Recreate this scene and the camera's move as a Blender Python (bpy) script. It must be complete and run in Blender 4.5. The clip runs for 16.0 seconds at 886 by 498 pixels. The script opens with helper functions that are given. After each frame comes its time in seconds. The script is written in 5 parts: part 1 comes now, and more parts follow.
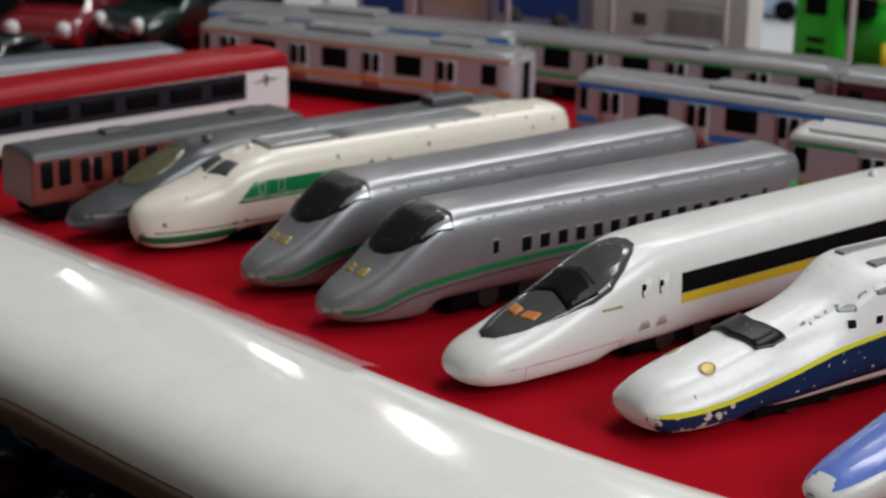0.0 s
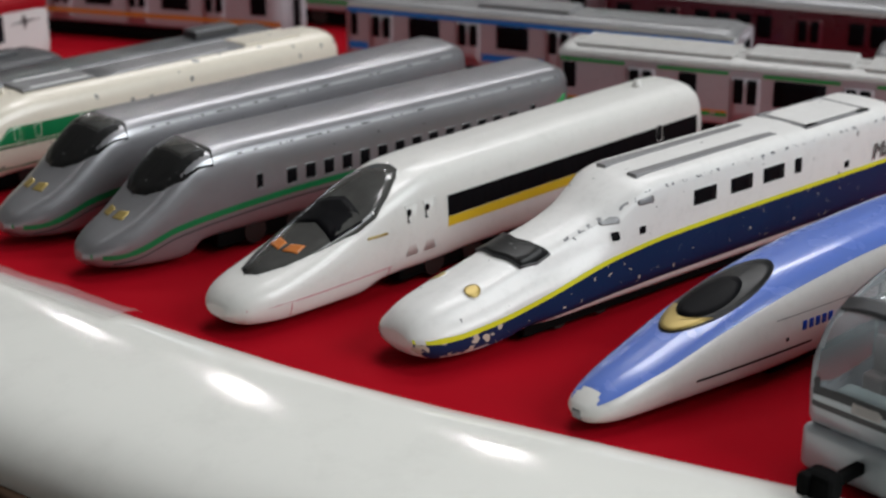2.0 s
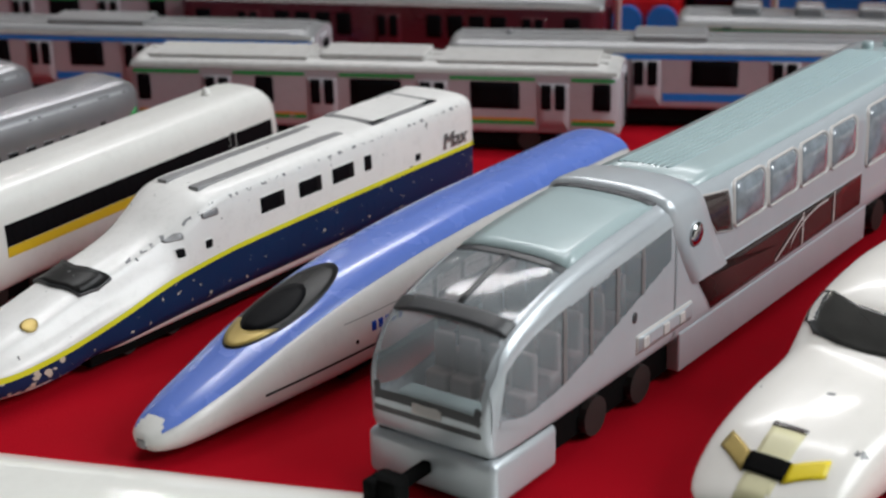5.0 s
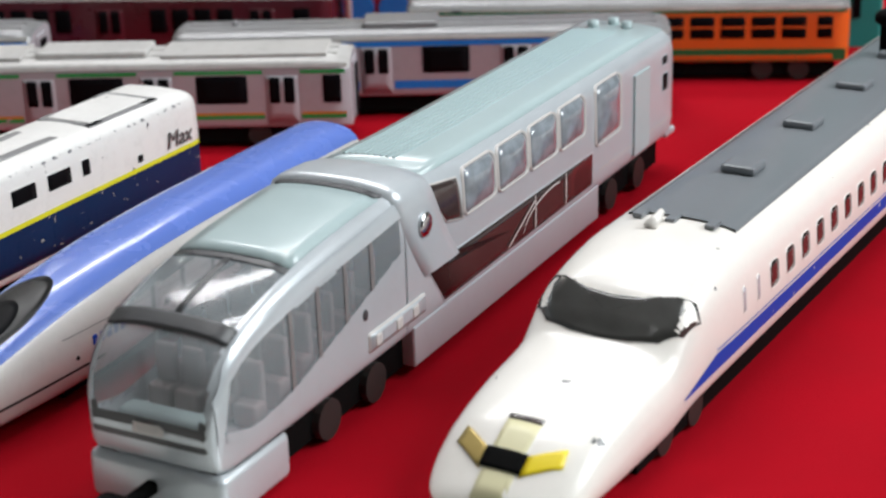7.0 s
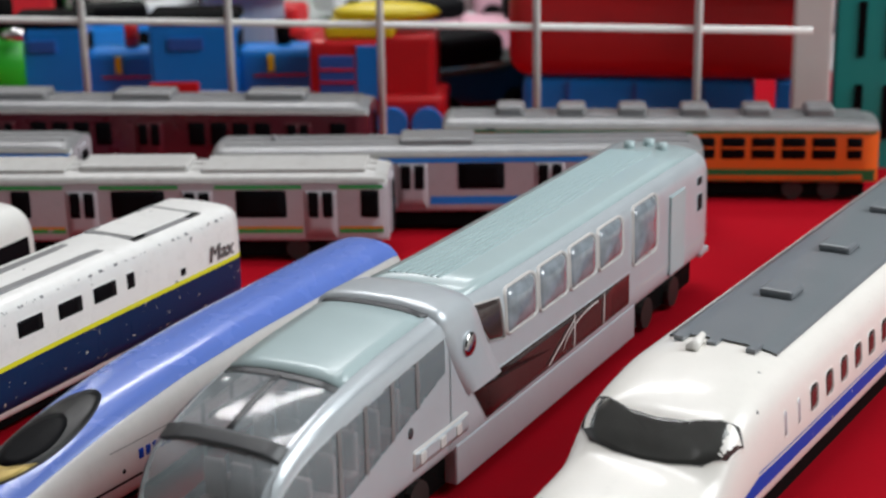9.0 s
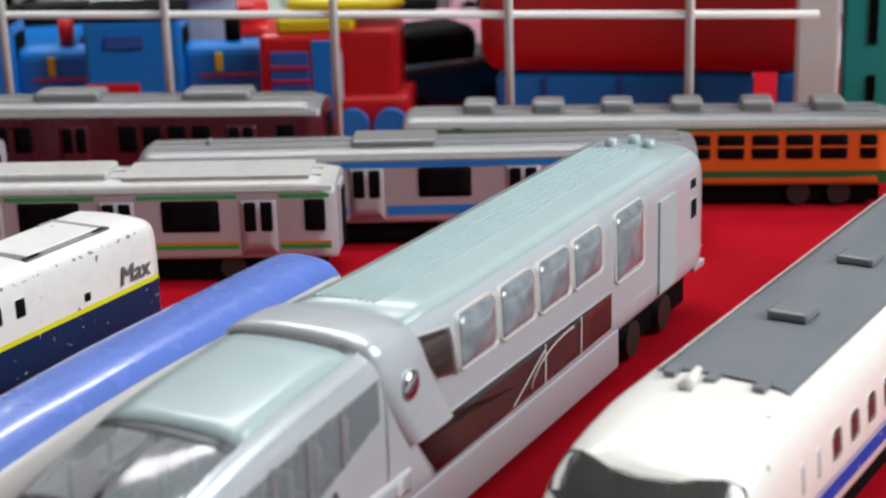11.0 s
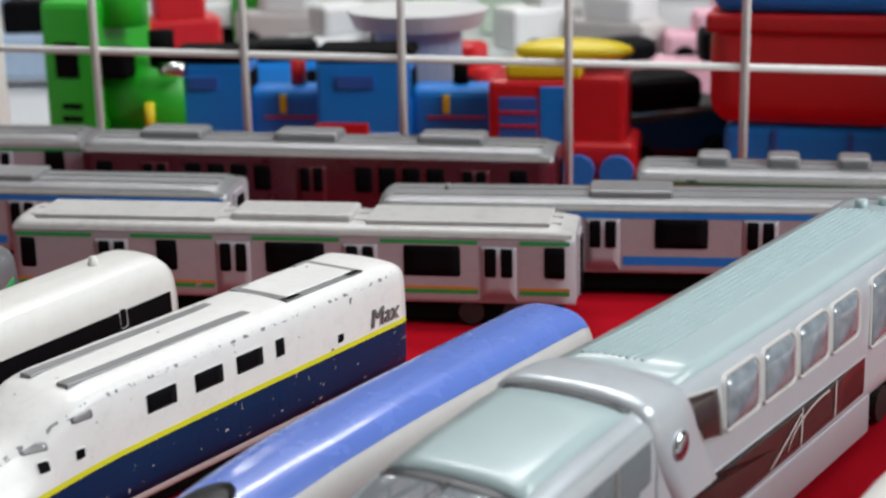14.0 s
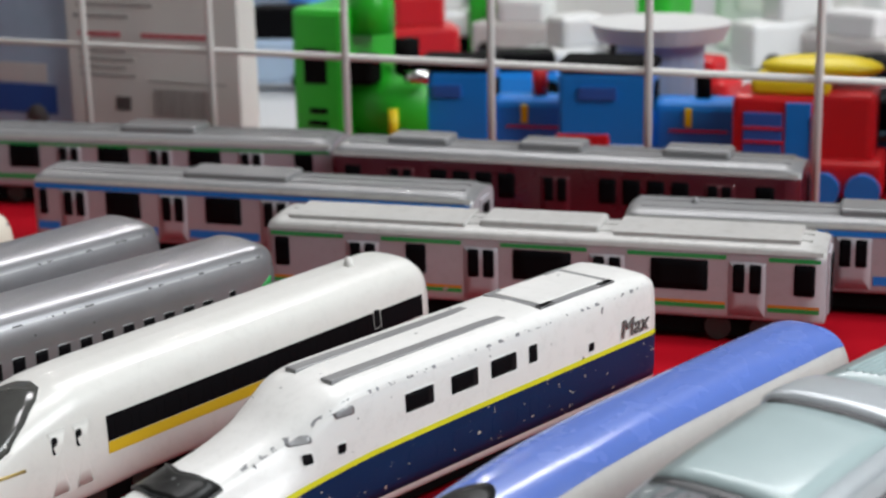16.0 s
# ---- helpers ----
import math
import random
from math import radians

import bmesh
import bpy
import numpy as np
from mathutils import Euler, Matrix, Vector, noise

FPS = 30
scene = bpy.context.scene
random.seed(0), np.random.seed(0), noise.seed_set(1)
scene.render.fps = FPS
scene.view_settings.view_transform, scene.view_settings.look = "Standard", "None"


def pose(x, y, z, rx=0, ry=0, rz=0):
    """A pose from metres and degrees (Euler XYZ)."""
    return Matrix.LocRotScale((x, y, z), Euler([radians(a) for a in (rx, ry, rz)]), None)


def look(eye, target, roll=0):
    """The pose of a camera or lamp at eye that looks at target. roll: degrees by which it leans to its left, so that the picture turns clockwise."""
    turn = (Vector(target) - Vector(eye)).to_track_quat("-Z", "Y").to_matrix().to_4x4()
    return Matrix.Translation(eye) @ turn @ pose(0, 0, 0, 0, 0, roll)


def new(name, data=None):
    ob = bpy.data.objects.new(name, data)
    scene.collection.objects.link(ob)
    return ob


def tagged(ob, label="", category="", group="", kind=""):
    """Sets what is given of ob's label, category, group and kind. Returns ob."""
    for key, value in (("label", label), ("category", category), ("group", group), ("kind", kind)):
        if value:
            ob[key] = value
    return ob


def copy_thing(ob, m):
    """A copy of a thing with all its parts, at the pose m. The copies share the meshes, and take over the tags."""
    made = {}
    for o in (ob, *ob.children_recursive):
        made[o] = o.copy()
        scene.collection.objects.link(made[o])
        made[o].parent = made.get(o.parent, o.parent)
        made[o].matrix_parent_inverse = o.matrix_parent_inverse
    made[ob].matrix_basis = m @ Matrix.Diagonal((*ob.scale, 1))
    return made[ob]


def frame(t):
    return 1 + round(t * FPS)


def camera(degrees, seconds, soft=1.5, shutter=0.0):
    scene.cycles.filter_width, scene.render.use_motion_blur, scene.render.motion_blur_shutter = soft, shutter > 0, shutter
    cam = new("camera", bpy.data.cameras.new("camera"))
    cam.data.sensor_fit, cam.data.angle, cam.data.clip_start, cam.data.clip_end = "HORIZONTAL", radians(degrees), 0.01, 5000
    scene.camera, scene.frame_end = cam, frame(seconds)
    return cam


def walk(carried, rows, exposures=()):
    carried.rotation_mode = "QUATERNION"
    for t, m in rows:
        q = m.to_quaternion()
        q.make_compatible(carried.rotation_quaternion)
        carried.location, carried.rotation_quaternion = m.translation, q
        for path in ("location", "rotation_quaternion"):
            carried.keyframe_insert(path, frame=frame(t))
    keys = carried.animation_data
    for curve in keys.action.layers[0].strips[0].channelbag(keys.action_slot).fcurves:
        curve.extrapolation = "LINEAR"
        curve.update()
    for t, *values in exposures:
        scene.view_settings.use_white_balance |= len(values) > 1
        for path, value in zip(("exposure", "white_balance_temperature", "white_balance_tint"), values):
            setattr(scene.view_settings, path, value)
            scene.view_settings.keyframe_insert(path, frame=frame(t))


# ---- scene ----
cam = camera(29.97, 16.0, soft=2.3)
ROWS = [
    (0, -0.0098, -0.0746, 0.1556, -2.88, -17.83, -1.09),
    (0.5, -0.0039, -0.0721, 0.1555, -5.13, -18.24, -0.44),
    (1, -0.0021, -0.0705, 0.1545, -7.06, -18.45, -0.43),
    (1.5, 0.0014, -0.0694, 0.1541, -8.60, -19.05, -0.02),
    (2, 0.0047, -0.0679, 0.1532, -10.01, -20.23, 0.31),
    (2.5, 0.0084, -0.0677, 0.1536, -12.14, -20.40, 0.56),
    (3, 0.0127, -0.0669, 0.1536, -14.54, -20.36, 0.81),
    (3.5, 0.0156, -0.0670, 0.1537, -16.70, -20.31, 0.92),
    (4, 0.0189, -0.0670, 0.1536, -18.58, -20.33, 1.26),
    (4.2, 0.0214, -0.0665, 0.1544, -19.51, -20.48, 1.42),
    (6.3, 0.0366, -0.0557, 0.1466, -28.07, -20.22, 1.34),
    (6.5, 0.0381, -0.0544, 0.1486, -29.07, -20.75, 1.47),
    (7, 0.0417, -0.0560, 0.1486, -31.59, -20.96, 1.55),
    (7.5, 0.0416, -0.0578, 0.1506, -33.36, -20.75, 1.55),
    (8, 0.0386, -0.0594, 0.1529, -33.12, -19.98, 1.27),
    (8.5, 0.0328, -0.0620, 0.1554, -32.11, -17.93, 0.85),
    (8.7, 0.0322, -0.0612, 0.1552, -31.04, -17.46, 0.75),
    (10.8, 0.0741, -0.0045, 0.1341, -31.04, -16.92, 1.60),
    (11, 0.0750, -0.0080, 0.1347, -31.20, -16.87, 1.59),
    (11.5, 0.0734, -0.0091, 0.1357, -31.61, -16.74, 1.49),
    (12, 0.0733, -0.0112, 0.1378, -31.69, -16.07, 1.65),
    (12.5, 0.0698, -0.0094, 0.1374, -31.51, -15.60, 1.41),
    (13, 0.0651, -0.0068, 0.1379, -29.74, -15.58, 1.24),
    (13.5, 0.0618, -0.0051, 0.1394, -27.07, -15.51, 1.23),
    (14, 0.0583, -0.0022, 0.1403, -24.86, -15.58, 1.15),
    (14.5, 0.0548, 0.0001, 0.1394, -23.00, -15.42, 1.14),
    (15, 0.0522, -0.0004, 0.1399, -21.15, -15.32, 1.06),
    (15.5, 0.0513, -0.0017, 0.1410, -19.38, -15.30, 1.15),
    (16, 0.0476, -0.0016, 0.1407, -17.33, -15.03, 1.09),
]
walk(cam, [(t, pose(x, y, z, 90 + pitch, roll, yaw)) for t, x, y, z, yaw, pitch, roll in ROWS],
     [(0, -0.54), (2, -0.60), (3.5, -0.60), (4.2, -0.64), (6.5, -0.06), (7.5, -0.20), (8.7, -0.36), (10.8, -0.12), (12.5, -0.08), (14, -0.20), (16, -0.20)])

cam.data.dof.use_dof = True
cam.data.dof.focus_distance = 0.365
cam.data.dof.aperture_fstop = 25.0

# ---- world and light: an indoor market hall with ceiling lamps ----
world = bpy.data.worlds.new("hall_light")
scene.world = world
world.use_nodes = True
world.node_tree.nodes["Background"].inputs[0].default_value = (0.93, 0.97, 1.0, 1)
world.node_tree.nodes["Background"].inputs[1].default_value = 0.04


def area_lamp(name, x, y, z, tx, ty, tz, sx, sy, watts, colour=(1, 0.97, 0.92)):
    d = bpy.data.lights.new(name, "AREA")
    d.shape, d.size, d.size_y, d.energy, d.color = "RECTANGLE", sx, sy, watts, colour
    ob = new(name, d)
    ob.matrix_world = look((x, y, z), (tx, ty, tz))
    return ob


# unseen soft overhead lights for the hall's general light; no tubes are modelled
area_lamp("overhead_soft_light", 0.5, 0.62, 1.75, 0.25, 0.4, 0, 1.1, 0.2, 16, (0.98, 0.98, 1))
area_lamp("overhead_soft_light", -0.5, -0.1, 1.75, 0.1, 0.4, 0, 0.25, 1.2, 1.2, (0.98, 0.98, 1))
# extra light added to brighten the back table and rim the roofs
area_lamp("overhead_soft_light", 0.75, 1.7, 1.75, 0.6, 1.1, 0, 1.2, 0.2, 19, (0.98, 0.98, 1))
area_lamp("window_daylight", 1.05, -0.45, 0.80, 0.2, 0.32, 0, 0.8, 0.7, 22, (0.93, 0.98, 1))


# ---- materials ----
def material(name, colour, rough=0.4, metal=0.0, vary=0.08, scale=120.0, bump=0.0, bump_scale=900.0, coat=0.0,
             spec=0.5, chips=0.0, chip_colour=(0.1, 0.1, 0.105), chip_scale=260.0, grime=0.0, transmission=0.0, alpha=1.0, sheen=0.0):
    m = bpy.data.materials.new(name)
    m.use_nodes = True
    nt = m.node_tree
    b = nt.nodes["Principled BSDF"]
    tc = nt.nodes.new("ShaderNodeTexCoord")
    n1 = nt.nodes.new("ShaderNodeTexNoise")
    n1.inputs["Scale"].default_value, n1.inputs["Detail"].default_value = scale, 6
    nt.links.new(tc.outputs["Object"], n1.inputs["Vector"])
    mix = nt.nodes.new("ShaderNodeMixRGB")
    mix.inputs[1].default_value = (*[c * (1 - vary) for c in colour], 1)
    mix.inputs[2].default_value = (*[min(1, c * (1 + vary)) for c in colour], 1)
    nt.links.new(n1.outputs["Fac"], mix.inputs[0])
    out = mix.outputs[0]
    if grime > 0:
        n3 = nt.nodes.new("ShaderNodeTexNoise")
        n3.inputs["Scale"].default_value, n3.inputs["Detail"].default_value, n3.inputs["Roughness"].default_value = scale * 3.1, 8, 0.7
        nt.links.new(tc.outputs["Object"], n3.inputs["Vector"])
        r3 = nt.nodes.new("ShaderNodeValToRGB")
        r3.color_ramp.elements[0].position, r3.color_ramp.elements[1].position = 0.5, 0.75
        r3.color_ramp.elements[1].color = (grime, grime, grime, 1)
        r3.color_ramp.elements[0].color = (0, 0, 0, 1)
        nt.links.new(n3.outputs["Fac"], r3.inputs[0])
        g = nt.nodes.new("ShaderNodeMixRGB")
        g.inputs[2].default_value = (0.2, 0.185, 0.165, 1)
        nt.links.new(r3.outputs[0], g.inputs[0])
        nt.links.new(out, g.inputs[1])
        out = g.outputs[0]
    if chips > 0:
        n2 = nt.nodes.new("ShaderNodeTexNoise")
        n2.inputs["Scale"].default_value, n2.inputs["Detail"].default_value = chip_scale, 3
        nt.links.new(tc.outputs["Object"], n2.inputs["Vector"])
        r = nt.nodes.new("ShaderNodeValToRGB")
        r.color_ramp.elements[0].position, r.color_ramp.elements[1].position = 1 - chips, 1 - chips + 0.012
        nt.links.new(n2.outputs["Fac"], r.inputs[0])
        c = nt.nodes.new("ShaderNodeMixRGB")
        c.inputs[2].default_value = (*chip_colour, 1)
        nt.links.new(r.outputs[0], c.inputs[0])
        nt.links.new(out, c.inputs[1])
        out = c.outputs[0]
    nt.links.new(out, b.inputs["Base Color"])
    rr = nt.nodes.new("ShaderNodeMapRange")
    rr.inputs["To Min"].default_value, rr.inputs["To Max"].default_value = rough * 0.8, min(1, rough * 1.25)
    nt.links.new(n1.outputs["Fac"], rr.inputs["Value"])
    nt.links.new(rr.outputs["Result"], b.inputs["Roughness"])
    b.inputs["Metallic"].default_value = metal
    b.inputs["Coat Weight"].default_value = coat
    b.inputs["Coat Roughness"].default_value = 0.12
    b.inputs["Transmission Weight"].default_value = transmission
    b.inputs["Alpha"].default_value = alpha
    b.inputs["Sheen Weight"].default_value = sheen
    b.inputs["Specular IOR Level"].default_value = spec
    if bump > 0:
        n4 = nt.nodes.new("ShaderNodeTexNoise")
        n4.inputs["Scale"].default_value, n4.inputs["Detail"].default_value = bump_scale, 4
        nt.links.new(tc.outputs["Object"], n4.inputs["Vector"])
        bp = nt.nodes.new("ShaderNodeBump")
        bp.inputs["Strength"].default_value, bp.inputs["Distance"].default_value = bump, 0.0004
        nt.links.new(n4.outputs["Fac"], bp.inputs["Height"])
        nt.links.new(bp.outputs[0], b.inputs["Normal"])
    return m


M = {}
M["cloth"] = material("red_felt_cloth", (0.34, 0.0025, 0.010), 0.95, vary=0.14, scale=35, bump=0.4, bump_scale=2600, spec=0.05)
M["vinyl"] = material("white_glossy_vinyl", (0.82, 0.82, 0.77), 0.11, vary=0.04, scale=18, bump=0.02, bump_scale=50, coat=0.3, grime=0.10)
M["clear"] = material("clear_plastic_film", (0.6, 0.55, 0.55), 0.12, vary=0.05, bump=0.5, bump_scale=140, alpha=0.35)
M["board"] = material("brown_board_edge", (0.10, 0.055, 0.03), 0.6, vary=0.3, scale=60, bump=0.2)
M["shelf"] = material("grey_table_top", (0.52, 0.53, 0.54), 0.5, vary=0.07, scale=12)
M["wire"] = material("white_wire_coating", (0.78, 0.76, 0.73), 0.45, vary=0.05, bump=0.1)
M["wall"] = material("hall_wall_paint", (0.72, 0.72, 0.70), 0.8, vary=0.08, scale=2)
M["floor"] = material("hall_floor", (0.2, 0.19, 0.18), 0.6, vary=0.2, scale=3)
M["black"] = material("black_plastic_chassis", (0.004, 0.004, 0.004), 0.7, vary=0.3, bump=0.2, spec=0.05)
M["ink"] = material("dark_navy_band", (0.018, 0.018, 0.026), 0.4, vary=0.1, spec=0.2)
M["pane"] = material("dark_window", (0.004, 0.004, 0.005), 0.5, vary=0.2, spec=0.06)
M["smoke"] = material("smoked_windscreen", (0.010, 0.010, 0.010), 0.35, vary=0.3, scale=300, spec=0.22, chips=0.29, chip_colour=(0.12, 0.12, 0.12), chip_scale=420)
M["steel"] = material("wheel_steel", (0.03, 0.028, 0.026), 0.5, metal=0.3)
M["silver"] = material("silver_paint", (0.31, 0.31, 0.325), 0.30, metal=0.6, vary=0.06, bump=0.06, coat=0.25, chips=0.275, chip_scale=330, grime=0.16)
M["scuff"] = material("scuffed_white_edge", (0.76, 0.75, 0.73), 0.4, chips=0.44, chip_colour=(0.22, 0.22, 0.23), chip_scale=520)
M["scuff_silver"] = material("scuffed_silver_edge", (0.42, 0.42, 0.43), 0.4, metal=0.3, chips=0.45, chip_colour=(0.07, 0.07, 0.07), chip_scale=420)
M["silver_dark"] = material("worn_silver_roof", (0.26, 0.26, 0.265), 0.36, metal=0.3, vary=0.10, scale=80, bump=0.12, grime=0.3)
M["gunmetal"] = material("dark_grey_metallic_paint", (0.085, 0.088, 0.095), 0.33, metal=0.4, vary=0.1, coat=0.2, chips=0.27, chip_colour=(0.3, 0.3, 0.31))
M["cream"] = material("cream_paint", (0.76, 0.70, 0.59), 0.33, vary=0.04, bump=0.05, coat=0.35, chips=0.315, chip_scale=230, grime=0.10)
M["pearl"] = material("pearl_white_paint", (0.72, 0.71, 0.68), 0.33, vary=0.04, bump=0.04, coat=0.3, grime=0.10)
M["ivory"] = material("glossy_white_paint", (0.83, 0.80, 0.75), 0.3, vary=0.03, bump=0.04, coat=0.3, chips=0.265, chip_scale=200, grime=0.05)
M["white_worn"] = material("worn_white_paint", (0.78, 0.77, 0.75), 0.36, vary=0.04, bump=0.05, coat=0.2, chips=0.28, chip_scale=300, grime=0.14)
M["navy_worn"] = material("chipped_navy_paint", (0.003, 0.022, 0.075), 0.4, vary=0.15, bump=0.06, spec=0.25, chips=0.305, chip_colour=(0.6, 0.55, 0.45), chip_scale=620)
M["navy_nose"] = material("heavily_chipped_navy_paint", (0.004, 0.024, 0.08), 0.4, vary=0.15, spec=0.3, chips=0.46, chip_colour=(0.58, 0.53, 0.43), chip_scale=330)
M["yellow"] = material("yellow_line_paint", (0.70, 0.68, 0.02), 0.4, vary=0.1, chips=0.28, chip_colour=(0.4, 0.38, 0.2))
M["gold"] = material("mustard_stripe", (0.68, 0.45, 0.02), 0.4, vary=0.08)
M["green"] = material("green_livery_paint", (0.0, 0.17, 0.055), 0.35, vary=0.1, coat=0.3, chips=0.28, chip_colour=(0.6, 0.58, 0.5))
M["green_line"] = material("light_green_line", (0.02, 0.36, 0.08), 0.4, vary=0.1, chips=0.31, chip_colour=(0.4, 0.4, 0.4))
M["blue500"] = material("violet_blue_paint", (0.115, 0.20, 0.60), 0.26, vary=0.05, coat=0.5, bump=0.03, grime=0.06)
M["blue_line"] = material("sky_blue_line", (0.005, 0.22, 0.72), 0.4, vary=0.08)
M["blue_deep"] = material("deep_blue_stripe", (0.008, 0.06, 0.42), 0.5, vary=0.12, spec=0.2, chips=0.28, chip_colour=(0.7, 0.68, 0.66))
M["orange_line"] = material("orange_line", (0.68, 0.24, 0.02), 0.4, vary=0.08)
M["orange"] = material("vermilion_paint", (0.75, 0.13, 0.015), 0.35, vary=0.06, coat=0.2, grime=0.08)
M["maroon"] = material("maroon_paint", (0.10, 0.010, 0.018), 0.28, vary=0.1, coat=0.4)
M["brick"] = material("rust_red_paint", (0.17, 0.028, 0.018), 0.45, vary=0.12, grime=0.15)
M["red"] = material("bright_red_paint", (0.32, 0.005, 0.012), 0.35, vary=0.06, spec=0.2)
M["body_grey"] = material("pale_stainless_paint", (0.46, 0.44, 0.47), 0.38, metal=0.15, vary=0.05, bump=0.06, grime=0.18, chips=0.26)
M["roof_light"] = material("worn_pale_roof", (0.50, 0.49, 0.475), 0.42, metal=0.1, vary=0.08, scale=90, bump=0.12, grime=0.4)
M["mint"] = material("pale_mint_paint", (0.40, 0.50, 0.51), 0.3, vary=0.04, bump=0.03, coat=0.3, grime=0.05)
M["mint_silver"] = material("pale_silver_blue_paint", (0.52, 0.56, 0.59), 0.3, metal=0.25, vary=0.05, bump=0.04, coat=0.3, grime=0.06)
M["cab_glass"] = material("tinted_clear_plastic", (0.46, 0.52, 0.55), 0.10, vary=0.3, scale=110, spec=0.6, coat=0.7, alpha=0.38)
M["cab_frame"] = material("smoky_plastic_bar", (0.20, 0.19, 0.19), 0.3, vary=0.2)
M["screen"] = material("smoky_windscreen", (0.055, 0.055, 0.052), 0.16, vary=0.5, scale=120, coat=0.25)
M["seat"] = material("brown_seat_plastic", (0.30, 0.22, 0.22), 0.5, vary=0.15)
# opaque; its brightened, mottled colour imitates sparkling reflections in clear plastic
M["dome_glass"] = material("mottled_sparkle_window", (0.24, 0.27, 0.30), 0.06, vary=0.65, scale=260, coat=1.0)
M["brown_glass"] = material("brown_tinted_window", (0.045, 0.032, 0.03), 0.15, vary=0.3, coat=0.4)
M["lines"] = material("pale_line", (0.55, 0.52, 0.50), 0.4)
M["grey_plastic"] = material("grey_plastic", (0.17, 0.185, 0.20), 0.34, vary=0.08, scale=60, bump=0.05, coat=0.15)
M["grey_rubber"] = material("dark_grey_trim", (0.055, 0.056, 0.06), 0.4, vary=0.1)
M["amber"] = material("amber_lamp", (0.55, 0.17, 0.03), 0.3, vary=0.2)
M["brass"] = material("brass_lamp", (0.42, 0.31, 0.10), 0.4, metal=0.5, vary=0.2)
M["pale_yellow"] = material("pale_yellow_plastic", (0.70, 0.66, 0.42), 0.4)
M["yellow_plastic"] = material("yellow_plastic", (0.80, 0.62, 0.01), 0.4, vary=0.05)
M["toy_blue"] = material("blue_toy_plastic", (0.005, 0.22, 0.72), 0.35, vary=0.06)
M["toy_green"] = material("green_toy_plastic", (0.02, 0.46, 0.02), 0.4, vary=0.12)
M["toy_red"] = material("red_toy_plastic", (0.60, 0.01, 0.015), 0.35, vary=0.06)
M["toy_white"] = material("white_toy_plastic", (0.75, 0.75, 0.74), 0.4, vary=0.05)
M["teal"] = material("teal_steel_post", (0.01, 0.33, 0.30), 0.4, vary=0.06)
M["card"] = material("white_cardboard", (0.84, 0.82, 0.79), 0.7, vary=0.04, scale=50)
M["print_grey"] = material("grey_print", (0.40, 0.38, 0.37), 0.7)
M["print_dark"] = material("dark_print", (0.12, 0.11, 0.11), 0.7)
M["print_red"] = material("red_print", (0.65, 0.15, 0.18), 0.7)
M["print_blue"] = material("blue_print", (0.02, 0.10, 0.42), 0.6)
M["print_sky"] = material("sky_print", (0.45, 0.58, 0.75), 0.6)
M["car_red"] = material("dark_red_car_paint", (0.17, 0.008, 0.014), 0.2, vary=0.05, coat=0.7)
M["car_green"] = material("racing_green_car_paint", (0.008, 0.022, 0.018), 0.2, vary=0.05, coat=0.7)
M["car_blue"] = material("blue_car_paint", (0.01, 0.06, 0.20), 0.2, vary=0.05, coat=0.7)
M["chrome"] = material("chrome", (0.7, 0.7, 0.7), 0.15, metal=1.0)
M["lamp_glass"] = material("headlamp_glass", (0.8, 0.8, 0.8), 0.15, coat=0.5)
M["faint_pink"] = material("faint_pink_line", (0.55, 0.25, 0.28), 0.4)
M["pink"] = material("pink_plastic", (0.75, 0.42, 0.50), 0.6)


# ---- mesh helpers ----
def mesh_ob(name, verts, faces, mats, parent=None, label="", smooth=True, index=None):
    me = bpy.data.meshes.new(name)
    me.from_pydata([tuple(v) for v in verts], [], faces)
    for m in (mats if isinstance(mats, (list, tuple)) else [mats]):
        me.materials.append(m)
    if index:
        me.polygons.foreach_set("material_index", index)
    me.polygons.foreach_set("use_smooth", [smooth] * len(faces))
    me.update()
    ob = new(name, me)
    ob.parent = parent
    if label:
        ob["label"] = label
    return ob


def part(name, bm, mat, parent, label="", smooth=True):
    me = bpy.data.meshes.new(name)
    bm.to_mesh(me)
    bm.free()
    me.materials.append(mat)
    me.polygons.foreach_set("use_smooth", [smooth] * len(me.polygons))
    ob = new(name, me)
    ob.parent = parent
    if label:
        ob["label"] = label
    return ob


def box_bm(x0, x1, y0, y1, z0, z1, bevel=0.0, seg=2, bm=None):
    bm = bm or bmesh.new()
    r = bmesh.ops.create_cube(bm, size=1, matrix=Matrix.Translation(((x0 + x1) / 2, (y0 + y1) / 2, (z0 + z1) / 2))
                              @ Matrix.Diagonal((x1 - x0, y1 - y0, z1 - z0, 1)))
    if bevel > 0:
        edges = list({e for v in r["verts"] for e in v.link_edges})
        bmesh.ops.bevel(bm, geom=edges, offset=bevel, segments=seg, affect="EDGES", profile=0.5)
    return bm


def box(name, x0, x1, y0, y1, z0, z1, mat, parent, bevel=0.0004, label=""):
    return part(name, box_bm(x0, x1, y0, y1, z0, z1, bevel), mat, parent, label, smooth=False)


def cyl_bm(p, axis, r, h, seg=16, r2=None, bm=None):
    bm = bm or bmesh.new()
    q = Vector(axis).to_track_quat("Z", "Y").to_matrix().to_4x4()
    bmesh.ops.create_cone(bm, cap_ends=True, segments=seg, radius1=r, radius2=r if r2 is None else r2, depth=h,
                          matrix=Matrix.Translation(p) @ q)
    return bm


def thing(name, x, y, z, turn, label, category, group=""):
    ob = new(name)
    ob.empty_display_size = 0.01
    ob.matrix_world = pose(x, y, z, 0, 0, turn)
    return tagged(ob, label, category, group)


